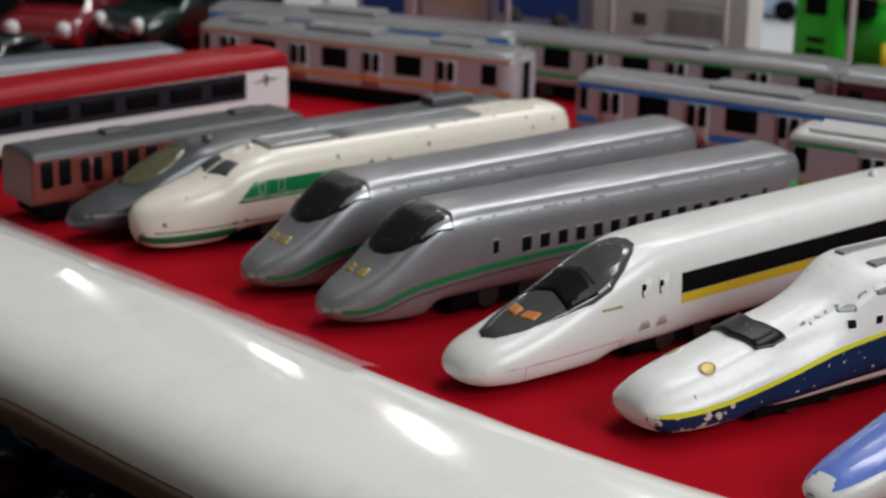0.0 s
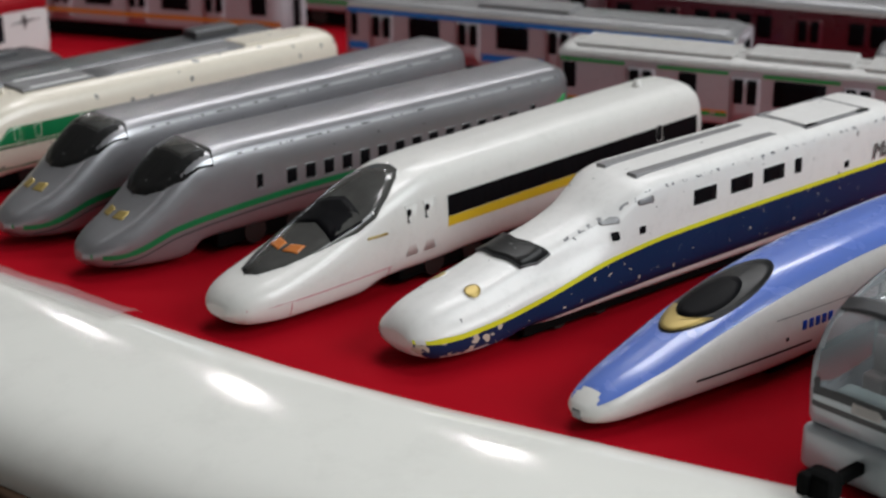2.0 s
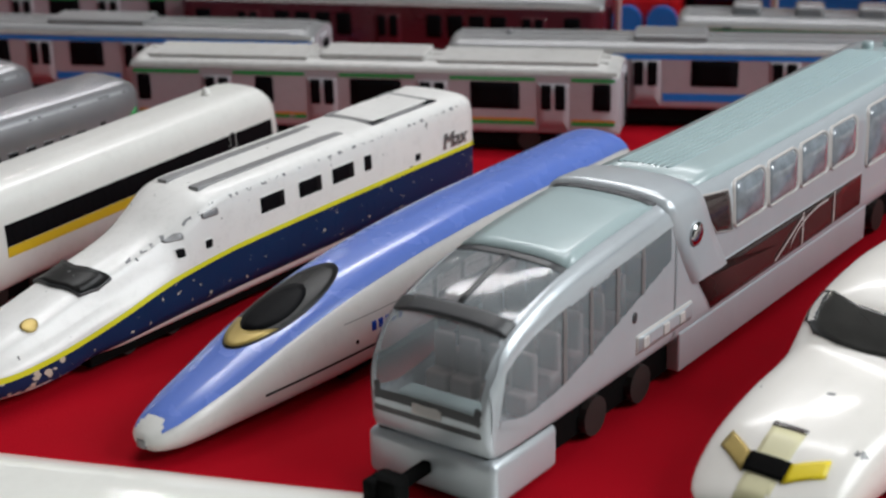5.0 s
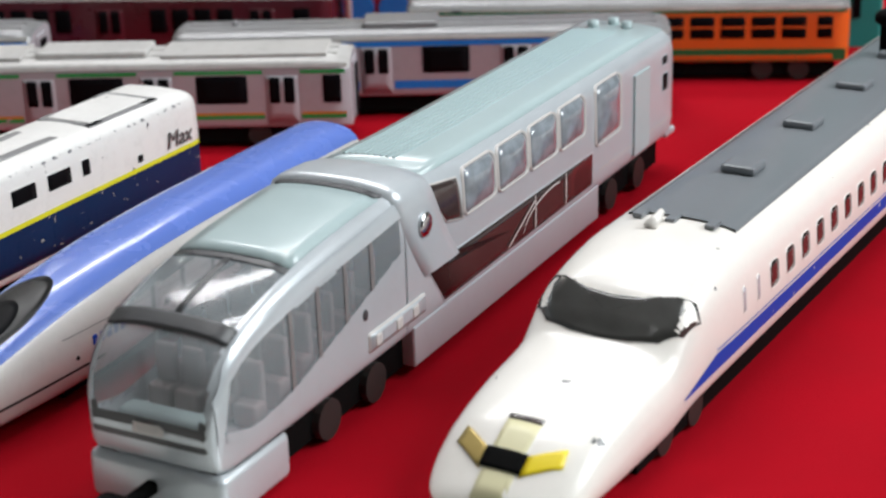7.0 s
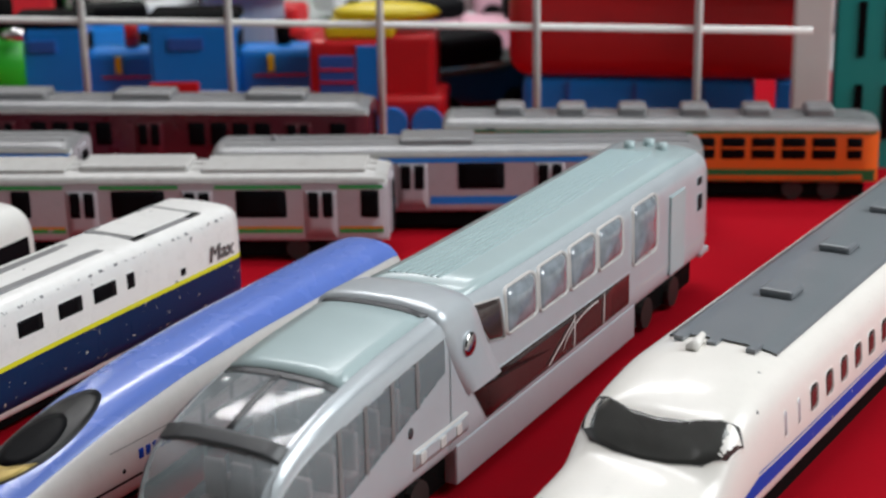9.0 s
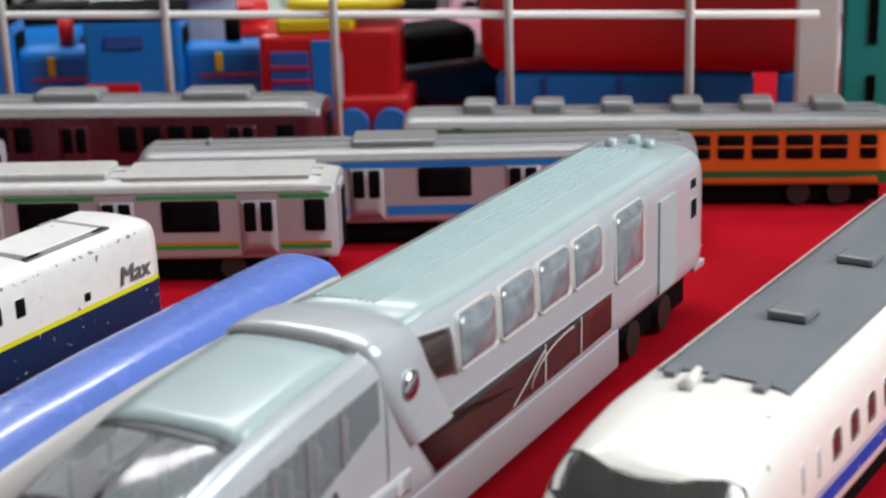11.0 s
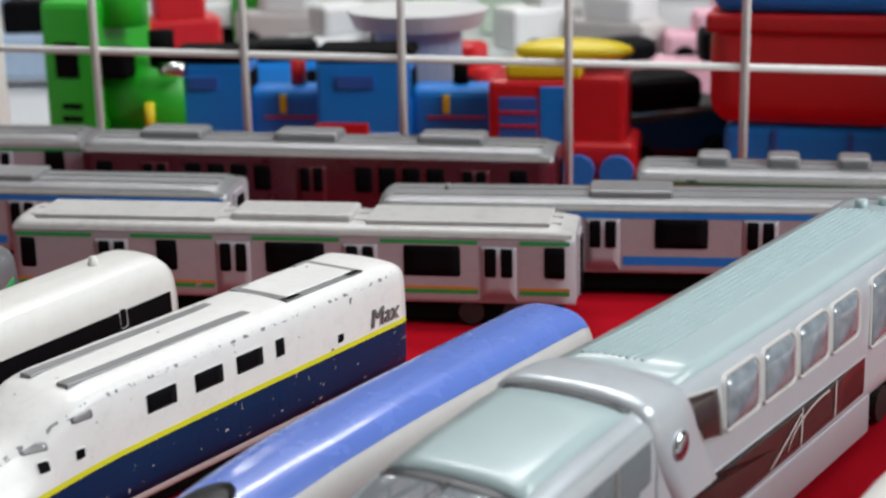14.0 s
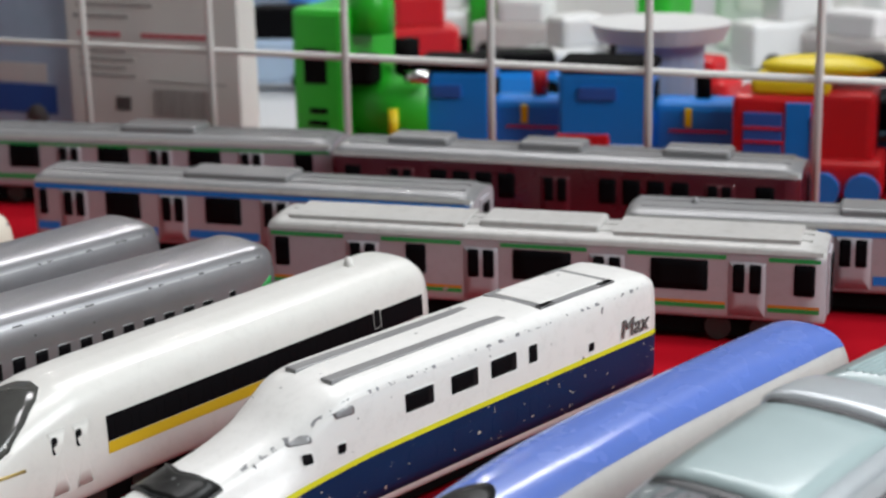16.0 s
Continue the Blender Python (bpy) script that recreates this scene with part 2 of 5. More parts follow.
def pchip(xs, ys, x):
    xs, ys = np.asarray(xs, float), np.asarray(ys, float)
    h, d = np.diff(xs), np.diff(ys) / np.diff(xs)
    m = np.zeros(len(xs))
    for i in range(1, len(xs) - 1):
        if d[i - 1] * d[i] > 0:
            w1, w2 = 2 * h[i] + h[i - 1], h[i] + 2 * h[i - 1]
            m[i] = (w1 + w2) / (w1 / d[i - 1] + w2 / d[i])
    m[0], m[-1] = d[0], d[-1]
    i = np.clip(np.searchsorted(xs, x) - 1, 0, len(xs) - 2)
    t = (np.clip(x, xs[0], xs[-1]) - xs[i]) / h[i]
    return ((1 + 2 * t) * (1 - t) ** 2 * ys[i] + t * (1 - t) ** 2 * h[i] * m[i]
            + t * t * (3 - 2 * t) * ys[i + 1] + t * t * (t - 1) * h[i] * m[i + 1])


ROUND = [(0, 0), (0.80, 0), (0.93, 0.05), (0.985, 0.2), (1, 0.42), (0.985, 0.6), (0.94, 0.76), (0.84, 0.88), (0.66, 0.955), (0.38, 0.99), (0, 1)]
BOXY = [(0, 0), (0.93, 0), (0.99, 0.03), (1, 0.12), (1, 0.4), (1, 0.6), (1, 0.80), (0.985, 0.86), (0.93, 0.915), (0.80, 0.955), (0.55, 0.982), (0.3, 0.995), (0, 1)]
TALL = [(0, 0), (0.86, 0), (0.96, 0.05), (1, 0.2), (1, 0.42), (1, 0.6), (0.985, 0.80), (0.95, 0.90), (0.86, 0.955), (0.66, 0.985), (0.38, 0.995), (0, 1)]
SLEEK = [(0, 0), (.76, 0), (.91, .07), (.98, .22), (1, .42), (.965, .64), (.85, .82), (.64, .935), (.36, .985), (0, 1)]
HOOD = [(0, 0), (.84, 0), (.96, .05), (1, .20), (1, .36), (.98, .48), (.90, .57), (.79, .66), (.72, .76), (.64, .87), (.48, .95), (.25, .99), (0, 1)]
SHOULDER = [(0, 0), (.80, 0), (.93, .05), (.985, .2), (1, .42), (1, .62), (.975, .77), (.90, .885), (.72, .96), (.4, .99), (0, 1)]
NOSE = [(math.sin(a), 0.5 - 0.5 * math.cos(a)) for a in np.linspace(0, math.pi, 13)]
NR = 60


def resample(profile):
    p = np.array(profile, float)
    s = np.concatenate([[0], np.cumsum(np.hypot(*np.diff(p, axis=0).T))])
    q = np.linspace(0, s[-1], NR)
    return np.stack([np.clip(pchip(s, p[:, 0], q), 0, None), np.clip(pchip(s, p[:, 1], q), 0, 1)], 1)


class Hull:
    """A train body: sections along x, from its nose at 0 to its rear."""

    def __init__(self, stations, profile, nose=NOSE, hood=None):
        self.st = np.array(stations, float)
        self.body, self.nose = resample(profile), resample(nose)
        self.hood = None if hood is None else resample(hood)
        self.length = self.st[-1, 0]
        self.cache = {}

    def ring(self, x):
        k = round(float(x), 6)
        if k not in self.cache:
            hw, z0, z1, m = [pchip(self.st[:, 0], self.st[:, i], k) for i in (1, 2, 3, 4)]
            if self.hood is None:
                p = self.nose * (1 - m) + self.body * m
            elif m < 1:
                p = self.nose * (1 - m) + self.hood * m
            else:
                p = self.hood * (2 - m) + self.body * (m - 1)
            r = np.stack([p[:, 0] * hw, z0 + p[:, 1] * (z1 - z0)], 1)
            r[:, 1] = np.maximum.accumulate(r[:, 1])
            self.cache[k] = r
        return self.cache[k]

    def side(self, sign):
        def f(x, z):
            x = min(max(x, 0.0), self.length)
            r = self.ring(x)
            return np.array([x, sign * np.interp(z, r[:, 1] + np.arange(NR) * 1e-9, r[:, 0]), z])
        return f

    def top(self, x, y):
        x = min(max(x, 0.0), self.length)
        r = self.ring(x)
        i = int(r[:, 0].argmax())
        return np.array([x, y, np.interp(abs(y), r[i:, 0][::-1], r[i:, 1][::-1])])

    def mesh(self, name, mats, parent, label="", n=90, choose=None, x0=0.0, x1=None):
        x1 = self.length if x1 is None else x1
        t = np.linspace(0, 1, n)
        xs = x0 + (x1 - x0) * (0.55 * t ** 1.8 + 0.45 * t)
        verts, faces, idx = [], [], []
        full = 2 * NR - 2
        for x in xs:
            r = self.ring(x)
            verts += [(x, r[j, 0], r[j, 1]) for j in range(NR)] + [(x, -r[j, 0], r[j, 1]) for j in range(NR - 2, 0, -1)]
        for i in range(n - 1):
            for j in range(full):
                k = (j + 1) % full
                faces.append((i * full + j, i * full + k, (i + 1) * full + k, (i + 1) * full + j))
                if choose:
                    jj = j if j < NR - 1 else full - 1 - j
                    r = self.ring((xs[i] + xs[i + 1]) / 2)
                    idx.append(choose((xs[i] + xs[i + 1]) / 2, (r[jj, 0] + r[jj + 1, 0]) / 2, (r[jj, 1] + r[jj + 1, 1]) / 2))
        faces.append(tuple(range(full))[::-1])
        faces.append(tuple((n - 1) * full + j for j in range(full)))
        if choose:
            idx += [0, 0]
        ob = mesh_ob(name, verts, faces, mats, parent, label, True, idx if choose else None)
        ob.data.polygons[-1].use_smooth = False
        ob.data.polygons[-2].use_smooth = False
        return ob


def lifted(fn, a, b, off, centre):
    e = 2e-4
    p, pa, pb = fn(a, b), fn(a + e, b), fn(a, b + e)
    if np.linalg.norm(pa - p) < 1e-9:
        pa = 2 * p - fn(a - e, b)
    if np.linalg.norm(pb - p) < 1e-9:
        pb = 2 * p - fn(a, b - e)
    n = np.cross(pa - p, pb - p)
    n = n / (np.linalg.norm(n) + 1e-12)
    if n @ (p - np.array([p[0], 0, centre])) < 0:
        n = -n
    return p + n * off


def patch(name, fn, outline, mat, parent, off=0.00012, label="", centre=0.012, rings=3, rim=None, rim_width=0.00035, mid=None, rim_off=0.0002, bulge=0.0):
    """A thin piece with that outline, laid on the surface fn; with a raised rim of a second material."""
    o = np.array(outline, float)
    c = o.mean(0) if mid is None else np.array(mid, float)
    n, verts, faces, idx = len(o), [], [], []
    verts += [lifted(fn, *q, -0.0003, centre) for q in o]
    for k in range(rings):
        s = 1 - k / rings
        verts += [lifted(fn, *(c + (q - c) * s), off + bulge * (1 - s ** 3), centre) for q in o]
    verts.append(lifted(fn, *c, off + bulge, centre))
    for k in range(rings):
        for j in range(n):
            faces.append((k * n + j, k * n + (j + 1) % n, (k + 1) * n + (j + 1) % n, (k + 1) * n + j))
            idx.append(0)
    for j in range(n):
        faces.append((rings * n + j, rings * n + (j + 1) % n, len(verts) - 1))
        idx.append(0)
    mats = [mat]
    if rim is not None:
        mats.append(rim)
        base = len(verts)
        d = o - c
        ext = np.abs(d).max(0)
        grow = d * (1 + rim_width / np.maximum(ext, 1e-5)) + c
        verts += [lifted(fn, *q, off - 0.00005, centre) for q in o]
        verts += [lifted(fn, *q, rim_off, centre) for q in (o + grow) / 2]
        verts += [lifted(fn, *q, -0.00008, centre) for q in grow]
        for k in range(2):
            for j in range(n):
                faces.append((base + k * n + j, base + k * n + (j + 1) % n, base + (k + 1) * n + (j + 1) % n, base + (k + 1) * n + j))
                idx.append(1)
    return mesh_ob(name, verts, faces, mats, parent, label, True, idx)


def band(name, fn, x0, x1, low, high, mat, parent, off=0.0001, label="", n=40, m=3, centre=0.012):
    """A long painted band between two height lines on a side."""
    lo = low if callable(low) else (lambda x: low)
    hi = high if callable(high) else (lambda x: high)
    verts, faces = [], []
    for x in np.linspace(x0, x1, n):
        a, b = lo(x), hi(x)
        for j in range(m + 1):
            verts.append(lifted(fn, x, a + (b - a) * j / m, off, centre))
    for i in range(n - 1):
        for j in range(m):
            k = i * (m + 1) + j
            faces.append((k, k + 1, k + m + 2, k + m + 1))
    return mesh_ob(name, verts, faces, mat, parent, label)


def rrect(x, z, w, h, r=0.0004, seg=3):
    pts = []
    for cx, cz, a in ((x + w / 2 - r, z + h / 2 - r, 0), (x - w / 2 + r, z + h / 2 - r, 90), (x - w / 2 + r, z - h / 2 + r, 180), (x + w / 2 - r, z - h / 2 + r, 270)):
        for k in range(seg + 1):
            t = radians(a + 90 * k / seg)
            pts.append((cx + r * math.cos(t), cz + r * math.sin(t)))
    return pts


def quad(pts, n=5):
    out = []
    for i in range(len(pts)):
        a, b = np.array(pts[i], float), np.array(pts[(i + 1) % len(pts)], float)
        out += [tuple(a + (b - a) * k / n) for k in range(n)]
    return out


def oval(x, y, rx, ry, n=28, power=2.0):
    out = []
    for k in range(n):
        t = 2 * math.pi * k / n
        c, s = math.cos(t), math.sin(t)
        out.append((x + rx * math.copysign(abs(c) ** (2 / power), c), y + ry * math.copysign(abs(s) ** (2 / power), s)))
    return out


def wheels(parent, xs, hw, r=0.0035, z=0.0036):
    for x in xs:
        for sg in (-1, 1):
            part("wheel", cyl_bm((x, sg * hw, z), (0, 1, 0), r, 0.002, 14), M["steel"], parent, smooth=False)


# ---- the setting ----
def slab(name, corners, z0, z1, mat, label, kind="structure", bevel=0.0):
    bm = bmesh.new()
    lo = [bm.verts.new((x, y, z0)) for x, y in corners]
    hi = [bm.verts.new((x, y, z1)) for x, y in corners]
    bm.faces.new(hi)
    bm.faces.new(lo[::-1])
    for i in range(len(corners)):
        j = (i + 1) % len(corners)
        bm.faces.new((lo[i], lo[j], hi[j], hi[i]))
    bmesh.ops.recalc_face_normals(bm, faces=bm.faces)
    if bevel:
        bmesh.ops.bevel(bm, geom=list(bm.edges), offset=bevel, segments=2, affect="EDGES")
    return tagged(part(name, bm, mat, None, label, smooth=False), kind=kind)


def edge_y(x):
    """The near edge of the red cloth."""
    return float(pchip([-0.9, -0.1214, -0.031, 0.0345, 0.092, 0.16, 0.9], [1.30, 0.4308, 0.3345, 0.2650, 0.2179, 0.165, -0.42], x))


def red_cloth():
    verts, faces = [], []
    nx, ny = 130, 60
    for i in range(nx + 1):
        x = -0.55 + 1.25 * i / nx
        y0 = edge_y(x) + 0.0012 * noise.noise((x * 40, 0, 3)) + 0.0006 * noise.noise((x * 160, 5, 3))
        y1 = max(y0 + 0.02, 0.80 - 0.55 * (x - 0.05) if x > 0.05 else 0.80)
        for j in range(ny + 1):
            y = y0 + (y1 - y0) * j / ny
            z = 0.0006 * noise.noise((x * 9, y * 9, 1)) + 0.00025 * noise.noise((x * 45, y * 45, 2)) - 0.0006
            verts.append((x, y, z))
    for i in range(nx):
        for j in range(ny):
            a = i * (ny + 1) + j
            faces.append((a, a + ny + 1, a + ny + 2, a + 1))
    return tagged(mesh_ob("table_cloth", verts, faces, M["cloth"]), "red felt cloth spread over the display table", "cloth", kind="structure")


def vinyl_border():
    """The padded white border in front of the cloth, rolled over the table's edge."""
    prof = [(0.004, -0.0012), (0.0005, 0.0006), (-0.003, 0.0018), (-0.007, 0.0023), (-0.014, 0.0024), (-0.022, 0.0022), (-0.032, 0.0017), (-0.042, 0.0006), (-0.050, -0.0022),
            (-0.0552, -0.0068), (-0.0570, -0.0110), (-0.057, -0.014)]
    verts, faces = [], []
    n = 160
    for i in range(n + 1):
        x = -0.55 + 1.05 * i / n
        y = edge_y(x)
        d = (edge_y(x + 0.004) - edge_y(x - 0.004)) / 0.008
        t = Vector((1, d, 0)).normalized()
        nn = Vector((-t.y, t.x, 0))
        wob = 0.0010 * noise.noise((x * 22, 1, 0)) + 0.0005 * noise.noise((x * 90, 2, 0))
        for k, (o, z) in enumerate(prof):
            w = wob * (1 if k < 4 else 0.3) * (1 if k != 0 else 0)
            p = Vector((x, y, 0)) + nn * (o + w)
            verts.append((p.x, p.y, z + 0.0002 * noise.noise((x * 30, o * 60, 4)) * (k > 1)))
    m = len(prof)
    for i in range(n):
        for k in range(m - 1):
            a = i * m + k
            faces.append((a, a + 1, a + m + 1, a + m))
    ob = tagged(mesh_ob("table_border", verts, faces, M["vinyl"]), "glossy white vinyl border along the table edge", "table border", kind="structure")
    return ob


def strip_along(name, prof, x0, x1, n, mat, label, category, kind=""):
    verts, faces = [], []
    for i in range(n + 1):
        x = x0 + (x1 - x0) * i / n
        d = (edge_y(x + 0.004) - edge_y(x - 0.004)) / 0.008
        t = Vector((1, d, 0)).normalized()
        nn = Vector((-t.y, t.x, 0))
        for o, z in prof:
            p = Vector((x, edge_y(x), 0)) + nn * (o + 0.0014 * noise.noise((x * 60, o * 300, 7)))
            verts.append((p.x, p.y, z + 0.0005 * noise.noise((x * 120, o * 200, 9))))
    m = len(prof)
    for i in range(n):
        for k in range(m - 1):
            a = i * m + k
            faces.append((a, a + 1, a + m + 1, a + m))
    return tagged(mesh_ob(name, verts, faces, mat), label, category, kind=kind)


red_cloth()
vinyl_border()
strip_along("plastic_film", [(0.0035, 0.0008), (0.001, 0.0022), (-0.003, 0.0034), (-0.007, 0.0034)], -0.135, -0.005, 90, M["clear"], "crumpled clear plastic film along the cloth edge", "plastic film")
strip_along("board_edge", [(-0.050, -0.0135), (-0.0585, -0.0135), (-0.0585, -0.0175), (-0.050, -0.0175), (-0.045, -0.032)], -0.5, 0.4, 60, M["board"], "brown wooden board under the table border", "board", "structure")
slab("table", [(-0.9, 0.78), (-0.52, 0.79), (0.05, 0.79), (0.66, 0.45), (0.66, -0.05), (1.6, -0.05), (1.6, 2.2), (-0.9, 2.2)], -0.03, -0.002, M["shelf"], "grey display table top behind the cloth")
slab("table_underside", [(-0.5, 0.9), (-0.46, 0.84), (0.05, 0.34), (0.6, -0.08), (0.62, 0.5)], -0.034, -0.031, M["board"], "wooden underside of the table")
slab("floor", [(-3, -3), (4, -3), (4, 4.5), (-3, 4.5)], -0.80, -0.75, M["floor"], "dim hall floor")
slab("lower_shelf", [(-0.8, 0.1), (0.4, -0.3), (0.4, 0.9), (-0.8, 1.2)], -0.125, -0.115, M["board"], "brown lower shelf beneath the table")
slab("ceiling", [(-3, -3), (4, -3), (4, 4.5), (-3, 4.5)], 1.80, 1.86, M["card"], "white hall ceiling")
slab("wall_back", [(-3, 4.4), (4, 4.4), (4, 4.5), (-3, 4.5)], -0.75, 2.0, M["wall"], "pale hall wall")
slab("wall_left", [(-3, -3), (-2.9, -3), (-2.9, 4.4), (-3, 4.4)], -0.75, 2.0, M["wall"], "pale hall wall")

# ---- high-speed trains ----
def chassis(t, L, hw, x0=0.02, z=0.0058):
    box("underframe", x0, L - 0.006, -hw * 0.84, hw * 0.84, 0.0012, z, M["black"], t)
    wheels(t, (x0 + 0.012, x0 + 0.026, L - 0.036, L - 0.022), hw * 0.80)


def window_row(t, h, xs, z, w, hh, sides=(-1,), rim=None, mat=None, r=0.0004, name="window"):
    for s in sides:
        for x in xs:
            patch(name, h.side(s), rrect(x, z, w, hh, r), mat or M["pane"], t, 0.00004, rim=rim, rings=2)


def silver_bullet(x, y, turn, label):
    t = thing("bullet_train", x, y, 0, turn, label, "toy train", "toy trains on the red cloth")
    L = 0.167
    h = Hull([(0, .0020, .0042, .0070, 0), (.0015, .0046, .0030, .0092, .15), (.005, .0070, .0016, .0116, .3), (.011, .0092, .0008, .0144, .5), (.017, .0104, .0006, .0182, .68), (.022, .0110, .0006, .0222, .78), (.027, .0114, .0012, .0262, .87),
              (.031, .0116, .0044, .0284, .94), (.036, .0118, .0052, .0294, 1), (.046, .0118, .0052, .0298, 1), (L - .002, .0118, .005, .0298, 1), (L, .0112, .0055, .0285, 1)], SHOULDER)
    h.mesh("body", M["silver"], t)
    chassis(t, L, .0118, .036)
    S = h.side(-1)
    glass = [(.0172, 0), (.0182, -.0044), (.0212, -.0080), (.0262, -.0102), (.0350, -.0113), (.0362, -.0085), (.0354, -.0040), (.0350, 0)]
    patch("windscreen", h.top, quad(glass + [(a, -b) for a, b in glass[-2:0:-1]], 4), M["smoke"], t, .0002, "smoked black windscreen", rings=5, mid=(.0275, 0))
    patch("cab_roof_window", h.top, quad([(.0290, -.0062), (.0348, -.0074), (.0348, .0074), (.0290, .0062)], 5), M["screen"], t, .0003, "grey-brown clear top of the windscreen", rings=3, rim=M["grey_rubber"])
    for sg in (-1, 1):
        patch("headlight", h.top, quad([(.0098, sg * .0010), (.0124, sg * .0010), (.0134, sg * .0042), (.0106, sg * .0046)], 4), M["brass"], t, .0001, "small gold headlight")
        f = h.side(sg)
        line = lambda q: float(pchip([0, .006, .0109, .0234, .0413, .07, L], [.0056, .0047, .0052, .0092, .0111, .0122, .0126], q))
        band("stripe", f, .0012, L - .001, lambda q: line(q), lambda q: line(q) + (.0017 if q > .01 else .0013), M["green"], t, .0001, "green stripe", 60, 1)
        band("lower_stripe", f, .006, L - .001, lambda q: line(q) - .0016, lambda q: line(q) - .0011, M["grey_rubber"], t, .0001, "dark grey stripe", 60, 1)
        window_row(t, h, [.0598 + .0064 * i for i in range(14)], .0170, .0034, .0042, (sg,), M["silver_dark"])
        window_row(t, h, [.0492, L - .0155], .0178, .0020, .0038, (sg,), M["silver_dark"], name="door_window")
        band("roof_seam", f, .040, L - .004, .0262, .0266, M["scuff_silver"], t, .0001, "scratched roof edge", n=40, m=1)
    patch("motif", S, quad([(L - .007, .0165), (L - .002, .0165), (L - .002, .021), (L - .005, .019)], 3), M["green_line"], t, .0001, "small blue and green mark")
    patch("motif", S, quad([(L - .0075, .0155), (L - .004, .0150), (L - .002, .0168), (L - .005, .0172)], 3), M["blue_line"], t, .00016)
    return t


def green_bullet(x, y, turn):
    t = thing("bullet_train", x, y, 0, turn, "chipped cream toy bullet train with a green window band", "toy train", "toy trains on the red cloth")
    L = 0.163
    h = Hull([(0, .0020, .0085, .0120, 0), (.0015, .0046, .0032, .0140, .3), (.005, .0070, .0012, .0158, .55), (.011, .0090, .0008, .0176, .7), (.019, .0105, .0010, .0194, .8),
              (.025, .0112, .0014, .0210, .84), (.031, .0116, .0040, .0240, .92), (.038, .0118, .0048, .0262, .97), (.048, .0118, .005, .0274, 1), (L - .002, .0118, .005, .0278, 1), (L, .0112, .0055, .027, 1)], ROUND)
    h.mesh("body", M["cream"], t)
    chassis(t, L, .0118, .03)
    for sg in (-1, 1):
        f = h.side(sg)
        band("skirt", f, .0010, .030, lambda q: float(pchip([0, .0015, .005, .011, .025, .031], [.0086, .0034, .0013, .0009, .0011, .0042], q)), lambda q: float(pchip([0, .0015, .005, .01, .04], [.0088, .0060, .0056, .0056, .0062], q)), M["green"], t, .00018, "green skirt", 30, 2)
        band("skirt_line", f, .0015, L - .002, lambda q: float(pchip([0, .01, .04, L], [.0066, .0066, .0070, .0071], q)), lambda q: float(pchip([0, .01, .04, L], [.0070, .0070, .0074, .0075], q)), M["green"], t, .0001, "green line", 50, 1)
        patch("stripe_tip", f, quad([(.030, .0132), (.041, .0132), (.041, .0192), (.036, .0192)], 4), M["green"], t, .0001, "green pointed stripe end")
        band("window_band", f, .0408, L - .001, .0132, .0192, M["green"], t, .0001, "green window band", 60, 3)
        band("cream_line", f, .030, L - .001, .0140, .0143, M["cream"], t, .00016, n=50, m=1)
        window_row(t, h, [.062 + .0062 * i for i in range(15)], .0170, .0036, .0030, (sg,), M["cream"])
        window_row(t, h, [.0385, .0455, L - .006], .0170, .0018, .0034, (sg,), M["cream"], name="door_window")
    patch("windscreen", h.top, quad([(.0282, -.0080), (.0335, -.0066), (.0322, -.0007), (.0255, -.0007)], 4), M["grey_rubber"], t, .00012, "grey windscreen")
    patch("windscreen", h.top, quad([(.0282, .0080), (.0335, .0066), (.0322, .0007), (.0255, .0007)], 4), M["grey_rubber"], t, .00012, "grey windscreen")
    box("roof_panel", .045, .070, -.0058, .0058, .0272, .0281, M["silver_dark"], t, .0002, "grey roof panel with a raised frame")
    box("roof_panel", L - .035, L - .012, -.0058, .0058, .0273, .0281, M["cream"], t, .0002)
    patch("roof_strip", h.top, quad([(.0705, -.0062), (L - .0355, -.0062), (L - .0355, .0062), (.0705, .0062)], 8), M["silver_dark"], t, .0002, "worn grey roof strip", rings=3)
    part("horn", cyl_bm((.041, 0, .0272), (0, 0, 1), .0009, .002, 10), M["cream"], t)
    for yy in (-.0050, .0050):
        box("roof_frame", .048, .068, yy - .0003, yy + .0003, .0276, .0284, M["toy_white"], t, .0001)
    return t


def dark_bullet(x, y, turn):
    t = thing("bullet_train", x, y, 0, turn, "dark grey metallic toy bullet train with an olive windscreen", "toy train", "toy trains on the red cloth")
    L = 0.165
    h = Hull([(0, .0022, .0052, .0082, 0), (.002, .0050, .004, .0104, .1), (.008, .0078, .003, .0128, .3), (.018, .0098, .003, .0158, .6), (.030, .0108, .003, .0215, .85), (.044, .0112, .004, .0262, 1), (.06, .0114, .005, .0270, 1), (L, .0112, .005, .0270, 1)], ROUND)
    h.mesh("body", M["gunmetal"], t)
    chassis(t, L, .0112, .05)
    patch("windscreen", h.top, oval(.0285, 0, .0105, .0072, 30, 2.4), material("olive_windscreen", (0.10, 0.095, 0.045), 0.15, vary=0.2, coat=0.6), t, .0002, "olive tinted windscreen", rings=5, rim=M["gunmetal"])
    part("horn", cyl_bm((.047, -.003, .0268), (0, 0, 1), .0018, .003, 12), M["gunmetal"], t)
    for sg in (-1, 1):
        band("stripe", h.side(sg), .003, L - .002, .0085, .0095, M["silver"], t, .0001, "silver stripe", 50, 1)
    box("roof_unit", L - .03, L - .012, -.004, .004, .0266, .0295, M["gunmetal"], t, .0006)
    return t


